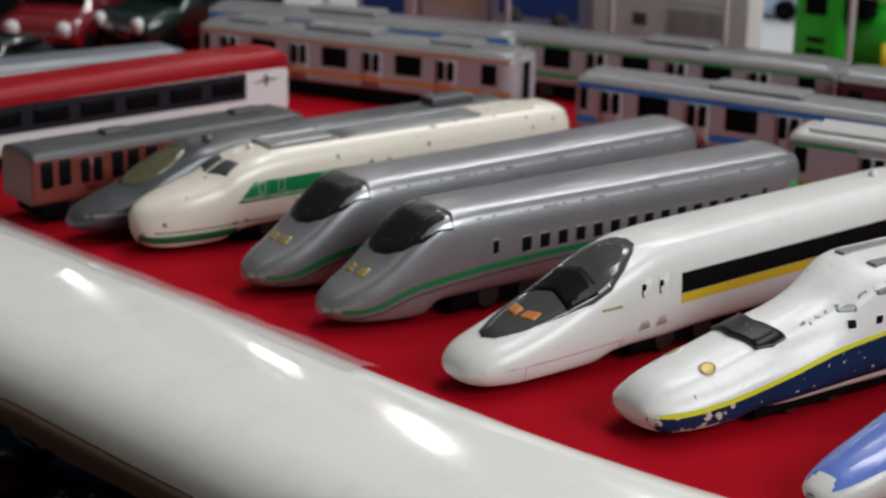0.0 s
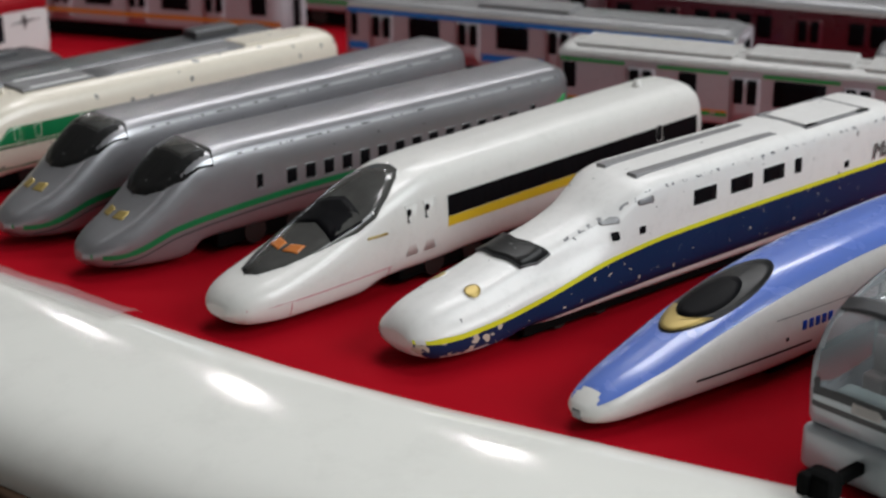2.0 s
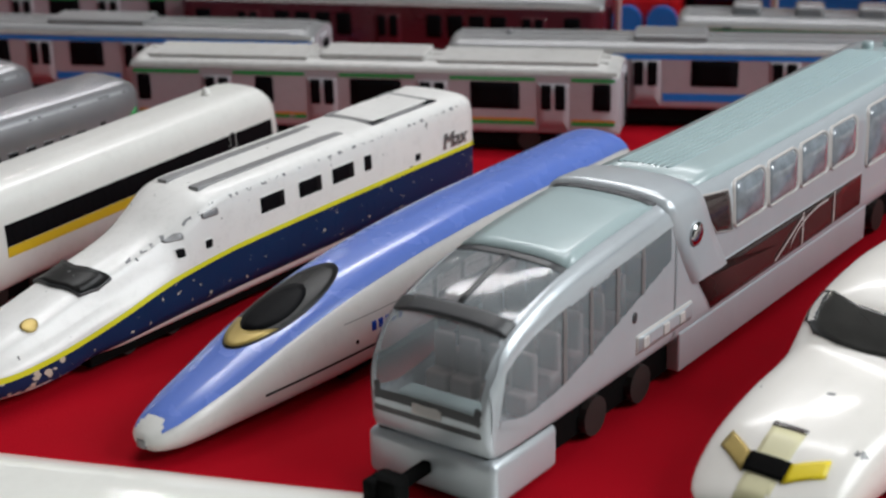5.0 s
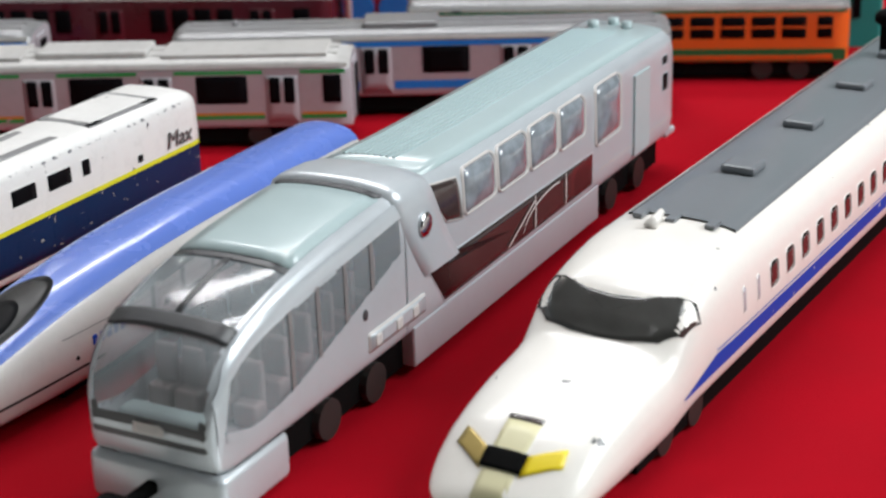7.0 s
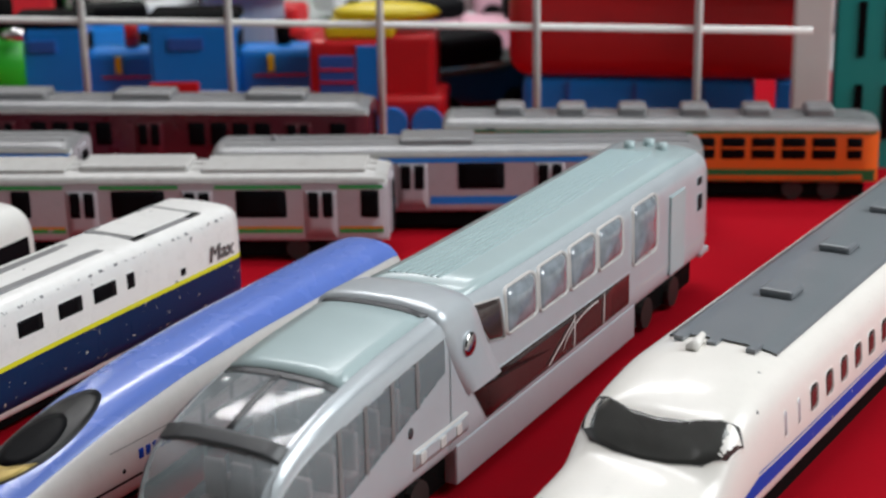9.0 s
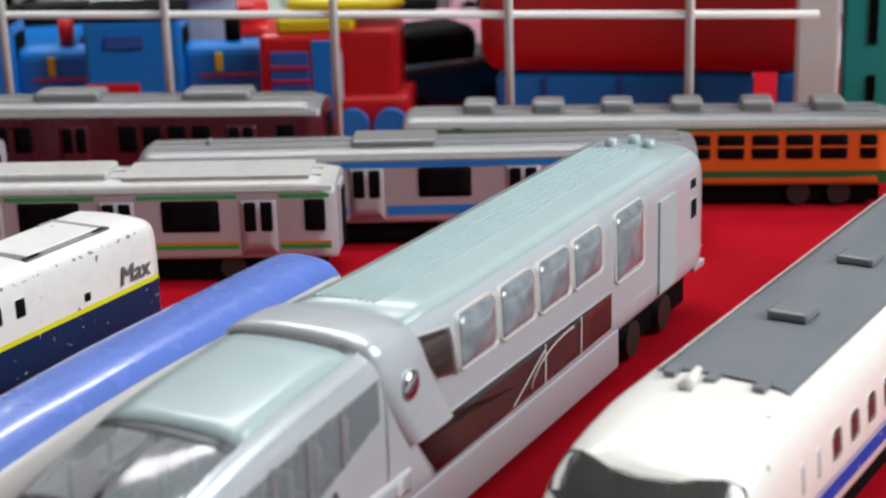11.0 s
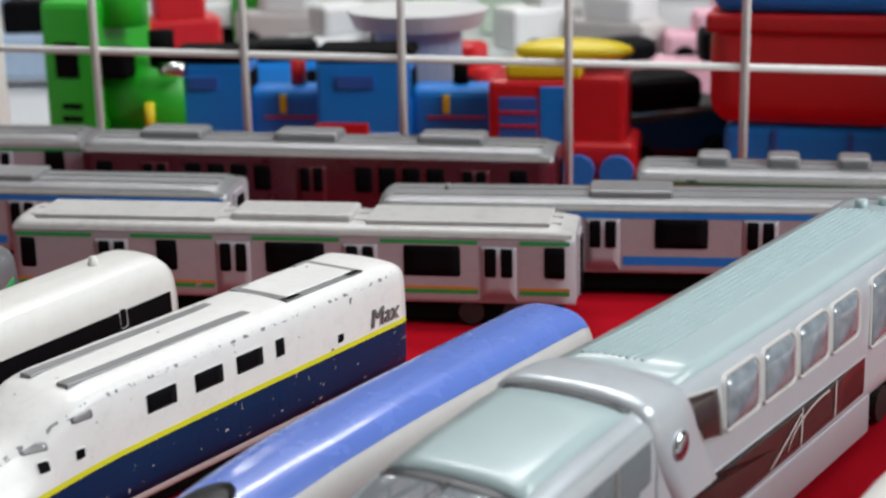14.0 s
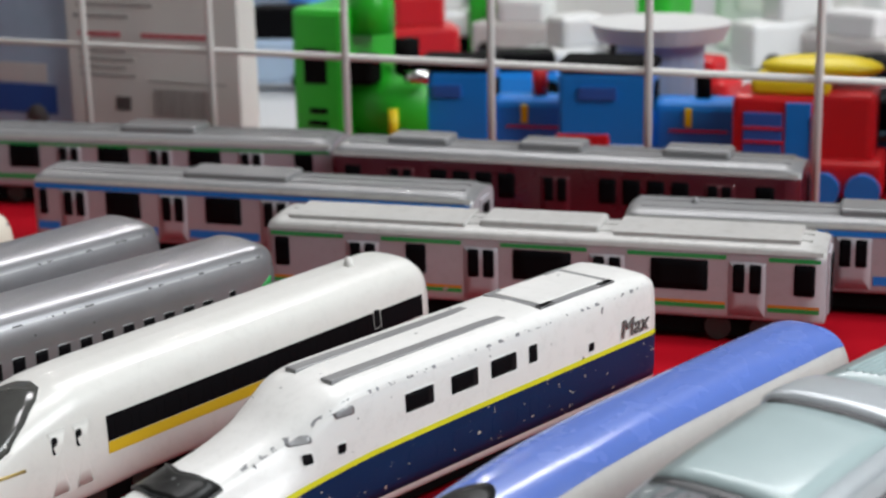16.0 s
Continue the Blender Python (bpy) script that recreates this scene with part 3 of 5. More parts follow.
def rail_train(x, y, turn):
    t = thing("bullet_train", x, y, 0, turn, "white toy bullet train with black window band and yellow stripe", "toy train", "toy trains on the red cloth")
    L = 0.175
    h = Hull([(0, .0034, .0042, .0070, 0), (.0015, .0062, .0026, .0088, .2), (.005, .0088, .0014, .0108, .4), (.014, .0108, .0010, .0132, .6), (.026, .0116, .0010, .0170, .7), (.036, .0119, .0012, .0212, .8),
              (.044, .0120, .0034, .0246, .9), (.052, .0121, .0040, .0272, .97), (.060, .0121, .004, .0290, 1), (.075, .0121, .0045, .0296, 1), (L - .004, .0121, .0045, .0298, 1), (L, .0108, .0055, .0275, 1)], ROUND)
    h.mesh("body", M["pearl"], t)
    chassis(t, L, .0121, .05)
    drop = [(.0088, 0), (.0104, -.0030), (.0168, -.0060), (.026, -.0084), (.036, -.0103), (.0420, -.0105), (.0475, -.0090), (.0530, -.0062), (.0560, -.0035), (.0568, 0)]
    drop = drop + [(a, -b) for a, b in drop[-2:0:-1]]
    patch("windscreen", h.top, quad(drop, 3), M["screen"], t, .0002, "long smoked teardrop windscreen", rings=6, rim=M["pearl"], mid=(.034, 0), centre=.002)
    patch("cab_window", h.top, quad([(.0290, -.0084), (.0385, -.0096), (.0415, 0), (.0385, .0096), (.0290, .0084), (.0315, 0)], 4), M["pane"], t, .0003, "black cab window", mid=(.0362, 0))
    for sg in (-1, 1):
        patch("headlight", h.top, quad([(.0200, sg * .0008), (.0230, sg * .0008), (.0242, sg * .0046), (.0212, sg * .0050)], 4), M["amber"], t, .0004, "orange headlight", centre=.002)
        f = h.side(sg)
        band("window_band", f, .0656, L - .004, .0153, .0208, M["pane"], t, .0001, "black window band", 60, 3)
        band("stripe", f, .0656, L - .02, .0126, .0152, M["gold"], t, .0001, "mustard yellow stripe", 60, 1)
        window_row(t, h, [.0700 + .0070 * i for i in range(13)], .0180, .0044, .0038, (sg,), M["black"], r=.0014)
        for dx, w in ((.0530, .0042), (.0592, .0042)):
            patch("door", f, rrect(dx, .0148, w, .0135, .0005), M["pearl"], t, .00006, rings=2, rim=M["pearl"], rim_width=.0003)
        window_row(t, h, [.0522, .0583], .0186, .0016, .0036, (sg,), M["pearl"], name="door_window", r=.0007)
        window_row(t, h, [L - .022], .0190, .0022, .0044, (sg,), M["pearl"], name="door_window", r=.0005)
        patch("nose_line", f, quad([(.003, .0062), (.046, .0068), (.046, .0071), (.003, .0065)], 8), M["faint_pink"], t, .00008, "faint pink outline")
        band("nose_seam", f, .0450, .0454, .0034, .0070, M["faint_pink"], t, .0001, n=2, m=3)
        band("nose_seam", f, .0140, .0143, .0012, .0062, M["faint_pink"], t, .0001, n=2, m=3)
        patch("lettering", f, rrect(.0415, .0160, .0065, .0007, .0002), M["brass"], t, .00008, "tiny brown lettering")
    part("aerial", cyl_bm((L - .018, 0, .0305), (0, 0, 1), .0016, .0028, 12, .0009), M["pearl"], t)
    return t


def deck_train(x, y, turn):
    t = thing("bullet_train", x, y, 0, turn, "worn double-deck toy bullet train, white over chipped navy", "toy train", "toy trains on the red cloth")
    L = 0.174
    h = Hull([(0, .0048, .0050, .0080, 0), (.0015, .0074, .0026, .0100, .25), (.005, .0096, .0012, .0122, .45), (.012, .0112, .0008, .0142, .6), (.022, .0119, .0012, .0164, .7), (.032, .0121, .0028, .0188, .78),
              (.037, .0122, .003, .0202, .95), (.046, .0122, .003, .0220, 1.05), (.055, .0123, .003, .0246, 1.25), (.063, .0123, .003, .0282, 1.65), (.070, .0123, .003, .0305, 1.95), (.076, .0123, .003, .0310, 2), (L - .0015, .0123, .003, .0314, 2), (L, .0118, .0036, .0306, 2)], TALL, hood=HOOD)
    h.mesh("body", M["white_worn"], t)
    box("underframe", .03, L - .004, -.0105, .0105, .0008, .0045, M["black"], t)
    wheels(t, (.042, .056, L - .036, L - .022), .0092, .003, .003)
    line = lambda q: float(pchip([0, .006, .02, .04, .06, .08, L], [.0064, .0062, .0072, .0102, .0138, .0152, .0162], q))
    for sg in (-1, 1):
        f = h.side(sg)
        band("navy_side", f, .022, L - .0004, .0030, lambda q: line(q), M["navy_worn"], t, .00012, "chipped navy lower side", 70, 5)
        band("navy_nose", f, .0006, .0222, lambda q: float(pchip([0, .0015, .005, .012, .023], [.0056, .0040, .0024, .0016, .0030], q)), lambda q: line(q), M["navy_nose"], t, .00012, "navy nose, paint chipped to cream", 24, 4)
        band("stripe", f, .0006, L - .0004, lambda q: line(q), lambda q: line(q) + (.0012 if q > .004 else .0008), M["yellow"], t, .00016, "yellow stripe", 70, 1)
        window_row(t, h, [.0900, .1040, .1168], .0232, .0086, .0040, (sg,), M["white_worn"], r=.0004)
        window_row(t, h, [.1268], .0232, .0030, .0040, (sg,), M["white_worn"], name="door_window")
        window_row(t, h, [.0905, .1040, .1168], .0108, .0082, .0040, (sg,), M["navy_worn"], r=.001)
        window_row(t, h, [.1270], .0108, .0028, .0040, (sg,), M["navy_worn"], name="door_window")
        window_row(t, h, [.0592, .0675, .148], .0192, .0022, .0020, (sg,), M["white_worn"], name="vent_window")
        band("scuffed_edge", f, .044, L - .003, lambda q: float(pchip([.044, .055, .066, .072, L], [.0196, .0222, .0262, .0280, .0284], q)), lambda q: float(pchip([.044, .055, .066, .072, L], [.0201, .0229, .0270, .0287, .0291], q)), M["scuff"], t, .0001, "scuffed roof edge", 50, 1)
        patch("vent", f, rrect(.0690, .0262, .0050, .0018, .0006), M["silver_dark"], t, .00008, "grey scuffed vent")
        patch("vent", f, rrect(.0585, .0228, .0050, .0016, .0006), M["silver_dark"], t, .00008, "grey scuffed vent")
    cab = [(.0315, -.0072), (.0360, -.0080), (.0400, -.0078), (.0385, -.0052), (.0372, 0), (.0385, .0052), (.0400, .0078), (.0360, .0080), (.0315, .0072), (.0300, 0)]
    patch("windscreen", h.top, quad(cab, 4), M["smoke"], t, .0008, "black wrap-round cab windscreen", rings=3, mid=(.0340, 0), rim=M["grey_rubber"], rim_off=.0009)
    for sg in (-1, 1):
        patch("headlight", h.top, oval(.0180, sg * .0060, .0021, .0017, 18), M["brass"], t, .0002, "round brass headlight", rim=M["white_worn"])
        box("roof_strip", .0705, .124, sg * .0052 - .0016, sg * .0052 + .0016, .0300, .0312, M["silver_dark"], t, .0002, "grey roof strip")
    box("roof_panel", .136, .160, -.0068, .0068, .0304, .0316, M["white_worn"], t, .0003, "raised roof panel")
    for a, b, c, d in ((.134, .1395, -.0085, .0085), (.1565, .162, -.0085, .0085), (.134, .162, -.0085, -.0066)):
        box("roof_strip", a, b, c, d, .0302, .0314, M["silver_dark"], t, .0002, "grey roof strip")
    txt = bpy.data.curves.new("lettering", "FONT")
    txt.body, txt.size, txt.extrude, txt.shear = "Max", .0064, .00012, 0.15
    o = new("lettering", txt)
    o.parent = t
    o.matrix_local = Matrix.Translation((L - .0150, -.0128, .0184)) @ Euler((radians(90), 0, 0)).to_matrix().to_4x4()
    txt.materials.append(M["print_dark"])
    o["label"] = "dark slanted word Max"
    return t


def blue_train(x, y, turn):
    t = thing("bullet_train", x, y, 0, turn, "violet-blue and pearl toy bullet train with a long needle nose", "toy train", "toy trains on the red cloth")
    L = 0.169
    h = Hull([(0, .0016, .0032, .0052, 0), (.002, .0044, .0014, .0066, .1), (.008, .0068, .0006, .0092, .3), (.02, .0088, .0008, .0130, .5), (.035, .0103, .0010, .0176, .7), (.05, .0112, .0012, .0210, .85),
              (.065, .0117, .002, .0232, .95), (.082, .0119, .0035, .0248, 1), (.11, .0119, .0035, .0260, 1), (L - .001, .0119, .0035, .0264, 1), (L, .0116, .0040, .0258, 1)], SLEEK)
    h.mesh("body", M["pearl"], t)
    box("underframe", .05, L - .004, -.0095, .0095, .0008, .005, M["black"], t)
    lim = lambda q: float(pchip([0, .002, .008, .03, .05, .08, L], [.0012, .0034, .0056, .0082, .0092, .0097, .0097], q))
    verts, faces = [], []
    n, m = 80, 16
    for i in range(n):
        q = .0006 + (L - .001) * (i / (n - 1)) ** 1.3
        for j in range(m + 1):
            verts.append(lifted(h.top, min(q, L), lim(q) * (2 * j / m - 1), .00015, .008))
    for i in range(n - 1):
        for j in range(m):
            a = i * (m + 1) + j
            faces.append((a, a + 1, a + m + 2, a + m + 1))
    mesh_ob("blue_roof", verts, faces, M["blue500"], t, "violet-blue painted top")
    part("nose_cap", box_bm(-.0003, .0010, -.0013, .0013, .0026, .0048, .0005, 3), M["silver_dark"], t, "grey nose tip")
    patch("canopy", h.top, oval(.0425, 0, .0170, .0064, 36), M["smoke"], t, .0004, "oval smoked cab canopy", rings=6, rim=M["grey_rubber"])
    patch("canopy_front", h.top, [(.0262, 0)] + [(.0425 - .0166 * math.cos(a), .0062 * math.sin(a)) for a in np.linspace(-1.1, 1.1, 13)][::1] + [(.0345, .0035), (.0320, 0), (.0345, -.0035)], M["brass"], t, .0006, "amber front of the canopy", mid=(.0292, 0))
    patch("cab_window", h.top, oval(.0400, 0, .0090, .0048, 26), M["pane"], t, .0007, "black cab glass", rings=4)
    for sg in (-1, 1):
        f = h.side(sg)
        band("skirt_line", f, .026, .062, .0060, .0066, M["black"], t, .0001, "black skirt line", 20, 1)
        band("window_band", f, .082, L - .004, .0098, .0112, M["black"], t, .0001, "black window band", 40, 1)
        patch("door_mark", f, rrect(L - .012, .0128, .006, .0026, .0006), M["pearl"], t, .0001, rings=2, rim=M["pearl"])
        for k in range(5):
            patch("lettering", f, rrect(.0590 + .0022 * k, .0108, .0015, .0022, .0003), M["blue_deep"], t, .0001, "small blue letters")
        patch("hole", f, oval(.0535, .0088, .0005, .0005, 10), M["black"], t, .0001)
        band("seam", f, .05, L - .002, .0138, .0140, M["silver_dark"], t, .00012, n=40, m=1)
    return t


def blue_striped_train(x, y, turn):
    t = thing("bullet_train", x, y, 0, turn, "large glossy white toy bullet train with blue stripes, grey roof", "toy train", "toy trains on the red cloth")
    L, hw = 0.255, .0180
    h = Hull([(0, .0085, .0030, .0050, 0), (.0015, .0112, .0018, .0068, .1), (.005, .0136, .0010, .0092, .25), (.010, .0150, .0010, .0124, .45), (.016, .0158, .0012, .0152, .6), (.028, .0166, .0020, .0178, .75), (.0435, .0172, .003, .0200, .84),
              (.048, .0174, .004, .0240, .88), (.053, .0176, .005, .0278, .93), (.062, .0178, .0055, .0304, .97), (.075, hw, .006, .0317, 1), (L, hw, .006, .0322, 1)], ROUND)
    h.mesh("body", M["ivory"], t)
    chassis(t, L, hw, .03, .007)
    screen = [(.0440, 0), (.0445, -.0060), (.0458, -.0118), (.0490, -.0154), (.0540, -.0166), (.0556, -.0150), (.0532, -.0110), (.0514, -.0060), (.0508, 0)]
    patch("windscreen", h.top, quad(screen + [(a, -b) for a, b in screen[-2:0:-1]], 4), M["screen"], t, .0002, "smoky grey wrap-round windscreen", rings=5, rim=M["ivory"], mid=(.0480, 0))
    # inset nose panel and lamps
    patch("nose_panel", h.top, quad([(.0010, -.0032), (.0158, -.0034), (.0158, .0034), (.0010, .0032)], 5), M["pale_yellow"], t, .00012, "pale yellow nose panel", rim=M["ivory"], centre=.002)
    patch("nose_step", h.top, quad([(.0158, -.0034), (.0168, -.0034), (.0168, .0034), (.0158, .0034)], 4), M["brown_glass"], t, .0003, "dark step behind the nose panel", centre=.002)
    patch("nose_hatch", h.top, quad([(.0062, -.0040), (.0096, -.0040), (.0096, .0040), (.0062, .0040)], 4), M["black"], t, .0005, "black hatch", centre=.002)
    for sg in (-1, 1):
        patch("headlight", h.top, quad([(.0058, sg * .0040), (.0094, sg * .0040), (.0130, sg * .0100), (.0098, sg * .0106)], 4), M["brass"] if sg > 0 else M["yellow_plastic"], t, .0003, "yellow headlight", centre=.002)
        f = h.side(sg)
        band("stripe", f, .0460, L - .001, lambda q: .0098 + .0008 * min(1, max(0, (q - .046) / .03)), lambda q: .0102 + .0040 * min(1, max(0, (q - .046) / .014)), M["blue_deep"], t, .0001, "blue stripe with worn edges", 60, 3)
        band("upper_stripe", f, .0600, L - .001, lambda q: .0148, lambda q: .0151, M["blue_deep"], t, .0001, "thin blue stripe", 40, 1)
        window_row(t, h, [.0898 + .0092 * i for i in range(17)], .0204, .0050, .0054, (sg,), M["ivory"], M["brown_glass"], r=.0012)
        window_row(t, h, [.0735, .0810], .0204, .0016, .0052, (sg,), M["ivory"], M["body_grey"], name="door_window", r=.0006)
    # separate grey roof moulding
    verts, faces = [], []
    n, m = 60, 14
    for i in range(n):
        q = .0825 + (L - .084) * i / (n - 1)
        for j in range(m + 1):
            w = .0118 * (2 * j / m - 1)
            p = lifted(h.top, q, w, .0005, .01)
            verts.append(p)
        verts.append(lifted(h.top, q, -.0119, -.0003, .01))
        verts.append(lifted(h.top, q, .0119, -.0003, .01))
    r = m + 3
    for i in range(n - 1):
        a = i * r
        for j in range(m):
            faces.append((a + j, a + j + 1, a + r + j + 1, a + r + j))
        faces.append((a + m + 1, a, a + r, a + r + m + 1))
        faces.append((a + m, a + m + 2, a + r + m + 2, a + r + m))
    mesh_ob("roof", verts, faces, M["grey_plastic"], t, "grey plastic roof moulding")
    for q in (.112, .150, .188, .222):
        part("roof_unit", box_bm(q, q + .008, -.0040, .0040, .0322, .0342, .0008), M["grey_plastic"], t, smooth=False)
    for yy in (-.0075, .0012, .0085):
        box("roof_tab", .0792, .0835, yy - .0011, yy + .0011, .0314, .0325, M["grey_plastic"], t, .0002)
    part("horn", cyl_bm((.0775, .0035, .0326), (1, 0, .25), .0014, .006, 12, .0007), M["ivory"], t)
    knob = part("knob", cyl_bm((L - .028, .003, .0368), (0, 0, 1), .0018, .009, 12), M["black"], t, "black knob on the roof")
    bm = bmesh.new()
    bmesh.ops.create_uvsphere(bm, u_segments=14, v_segments=8, radius=.0036, matrix=Matrix.Translation((L - .028, .003, .0428)) @ Matrix.Diagonal((1, 1, .7, 1)))
    part("knob_head", bm, M["black"], knob)
    return t


def dome_train(x, y, turn):
    t = thing("dome_train", x, y, 0, turn, "pale mint and silver toy panorama train with clear windows", "toy train", "toy trains on the red cloth")
    L, hw = .226, .0151
    shell = [(0, 0), (.90, 0), (.98, .04), (1, .15), (1, .4), (1, .7), (.99, .82), (.95, .90), (.85, .955), (.6, .985), (.3, .997), (0, 1)]
    h = Hull([(0, .0120, .0158, .0172, 1), (.0006, .0131, .0122, .0222, 1), (.002, .0138, .0100, .0266, 1), (.0045, .0143, .0095, .0303, 1), (.0085, .0147, .0095, .0333, 1), (.015, .0149, .0095, .0360, 1), (.027, hw, .0095, .0390, 1),
              (.045, hw, .0095, .0412, 1), (.066, hw, .0095, .0422, 1), (.080, hw, .0095, .0418, 1), (.10, hw, .0095, .0411, 1), (L - .003, hw, .0095, .0405, 1), (L, .0142, .0105, .0388, 1)], shell, shell)
    sill = lambda q: float(pchip([.004, .012, .02, .035, .05, .066], [.0168, .0152, .0160, .0198, .0242, .0290], q))
    crest = lambda q: float(pchip([.004, .0085, .015, .03, .066], [.0255, .0287, .0310, .0334, .0366], q))

    def zone(q, a, z):
        if q < .0285 and a < .0122 and z > .0150:
            return 2 if z < .0198 else 1
        return 1 if .0035 < q < .0655 and a > .0120 and sill(q) < z < crest(q) else 0

    front = h.mesh("front_body", [M["mint_silver"], M["cab_glass"], M["grey_rubber"]], t, "", 150, zone, 0.0, .068)
    front["label"] = "silver front body with clear windscreen and roof window"
    h.mesh("rear_body", M["mint_silver"], t, "", 60, None, .067, L)
    box("cab_floor", .004, .066, -.0138, .0138, .0098, .0122, M["body_grey"], t, .0003, "pale grey interior floor")
    part("console", box_bm(.0045, .0095, -.0105, .0105, .0118, .0172, .001), M["mint"], t, "pale driver's console", smooth=False)
    for k in range(6):
        q = .0155 + .0082 * k
        for yy in (-.0095, -.0035, .0035, .0095):
            seat = part("seat", box_bm(q, q + .0044, yy - .0026, yy + .0026, .0120, .0168 + .0012 * k, .0008), M["seat"], t, "brown interior seat", smooth=False)
            part("headrest", box_bm(q + .0030, q + .0046, yy - .0024, yy + .0024, .0160 + .0012 * k, .0242 + .0014 * k, .0007), M["seat"], seat, smooth=False)
    # deep middle skirt, running gear at both ends
    box("skirt", .070, .170, -hw + .00005, hw - .00005, .0018, .0110, M["mint_silver"], t, .0005, "deep lower side skirt")
    box("underframe", .018, L - .006, -hw * .80, hw * .80, .0014, .0098, M["black"], t)
    wheels(t, (.038, .056, L - .044, L - .024), hw * .84, .0042, .0043)
    # front apron and coupler
    part("apron", box_bm(.0004, .0225, -.0149, .0149, .0002, .0098, .0018, 4), M["mint_silver"], t, "white front apron")
    box("coupler_pocket", .0006, .004, -.0062, .0042, .0030, .0086, M["black"], t, .0003, "black coupler pocket")
    cp = part("coupler", box_bm(-.0075, .003, -.0006, .0016, .0042, .0066, .0005), M["black"], t, "black plastic coupler", smooth=False)
    part("coupler_head", box_bm(-.0120, -.0070, -.0016, .0050, .0022, .0078, .0012, 2), M["black"], cp, smooth=False)
    part("coupler_jaw", box_bm(-.0135, -.0110, .0026, .0050, .0030, .0076, .0006, 2), M["black"], cp, smooth=False)
    patch("number_panel", lambda a, b: np.array([-.0002 + .0020 * (a / .0125) ** 2 + (b - .0165) * .16, a, b]), quad([(-.0036, .0162), (.0030, .0162), (.0030, .0182), (-.0036, .0182)], 3), M["lines"], t, -.0003, "small pale panel", centre=.02)
    lid = h.top
    patch("brow", lid, quad([(.0080, -.0127), (.0112, -.0128), (.0112, .0128), (.0080, .0127)], 8), M["grey_rubber"], t, .0006, "dark grey brow over the windscreen", rings=3)
    patch("roof_window_frame", lid, quad([(.0275, -.0122), (.0295, -.0122), (.0295, .0122), (.0275, .0122)], 6), M["grey_rubber"], t, .0002, "dark roof window frame")
    patch("roof_window_bar", lid, quad([(.0112, -.0006), (.0280, -.0006), (.0280, .0006), (.0112, .0006)], 6), M["grey_rubber"], t, .0003, "dark roof window bar")
    for sg in (-1, 1):
        f = h.side(sg)
        band("sill", f, .0036, .0660, lambda q: sill(q) - .0012, lambda q: sill(q) + .0006, M["mint_silver"], t, .0002, "silver window sill", 60, 2, .02)
        band("corner_pillar", f, .0016, .0662, lambda q: float(np.interp(q, [.0016, .0035, .005], [.0150, .0185, crest(.005)])) if q < .005 else crest(q), lambda q: float(np.interp(q, [.0016, .005], [.0240, crest(.005) + .0030])) if q < .005 else crest(q) + .0030, M["mint_silver"], t, .0003, "silver corner pillar", 70, 4, .02)
        for q in (.0235, .0330, .0430, .0530):
            band("window_bar", f, q, q + .0013, sill(q) + .0004, crest(q), M["cab_frame"], t, .0002, "tinted bar between panes", 2, 5, .02)
        band("nose_line", f, .0020, .0230, .0094, .0101, M["black"], t, .0002, "black line", 16, 1, .02)
        patch("hatch", f, rrect(.0630, .0150, .0230, .0036, .0005), M["mint_silver"], t, .0005, "raised equipment hatch", rings=2, rim=M["lines"], rim_width=.0004, rim_off=.0004)
        for q in (.0545, .0630, .0700):
            patch("hatch_vent", f, rrect(q, .0148, .0024, .0026, .0004), M["lines"], t, .0007)
        patch("lamp_slot", f, oval(.0505, .0215, .0009, .0012, 14), M["grey_rubber"], t, .0002, "small dark lamp")
        # panorama windows
        patch("dome_window", f, quad([(.0765, .0392), (.0905, .0372), (.0925, .0278), (.0850, .0295)], 5), M["brown_glass"], t, .0004, "dark front panorama window", rings=4, rim=M["lines"], rim_width=.0005, rim_off=.0005, centre=.022)
        for k in range(4):
            wx = .1012 + .0170 * k
            patch("dome_window", f, rrect(wx, .0330 - .0002 * k, .0152, .0098, .0018), M["dome_glass"], t, .0003, "clear bulging panorama window", rings=5, rim=M["lines"], rim_width=.0006, rim_off=.0007, centre=.022, bulge=.0011)
        patch("dome_window", f, rrect(.1755, .0296, .0165, .0150, .0018), M["dome_glass"], t, .0003, "tall clear panorama window", rings=5, rim=M["lines"], rim_width=.0006, rim_off=.0007, centre=.022, bulge=.0012)
        low = [(.0752, .0232), (.0815, .0228), (.0838, .0196), (.0880, .0214), (.1650, .0208), (.1650, .0126), (.0838, .0120)]
        patch("lower_window", f, quad(low, 5), M["brown_glass"], t, .0002, "long brown tinted window", rings=3, mid=(.118, .0165), centre=.022, rim=M["mint_silver"], rim_width=.0006)
        for q in (.1295, .1475):
            band("pane_line", f, q, q + .0006, .0126, .0209, M["lines"], t, .0005, "", 2, 3, .022)
        arch = lambda q: .0126 + .0072 * math.sqrt(max(0, 1 - ((q - .1420) / .0190) ** 2))
        band("emblem", f, .1232, .1440, lambda q: arch(q), lambda q: arch(q) + .0005, M["lines"], t, .0005, "thin pale line emblem", 24, 1, .022)
        band("emblem", f, .1150, .1300, lambda q: .0128 + (q - .1150) * .46, lambda q: .0134 + (q - .1150) * .46, M["lines"], t, .0005, "thin pale line emblem", 8, 1, .022)
        box("door_recess", .1935, .2045, sg * hw - .0006, sg * hw + .0002, .0115, .0338, M["mint"], t, .0002, "recessed door")
        patch("door_slot", f, rrect(.2000, .0245, .0042, .0165, .0004), M["grey_plastic"], t, .0004, "dark door slot")
        window_row(t, h, [.2175], .0262, .0042, .0046, (sg,), M["mint_silver"], name="door_window")
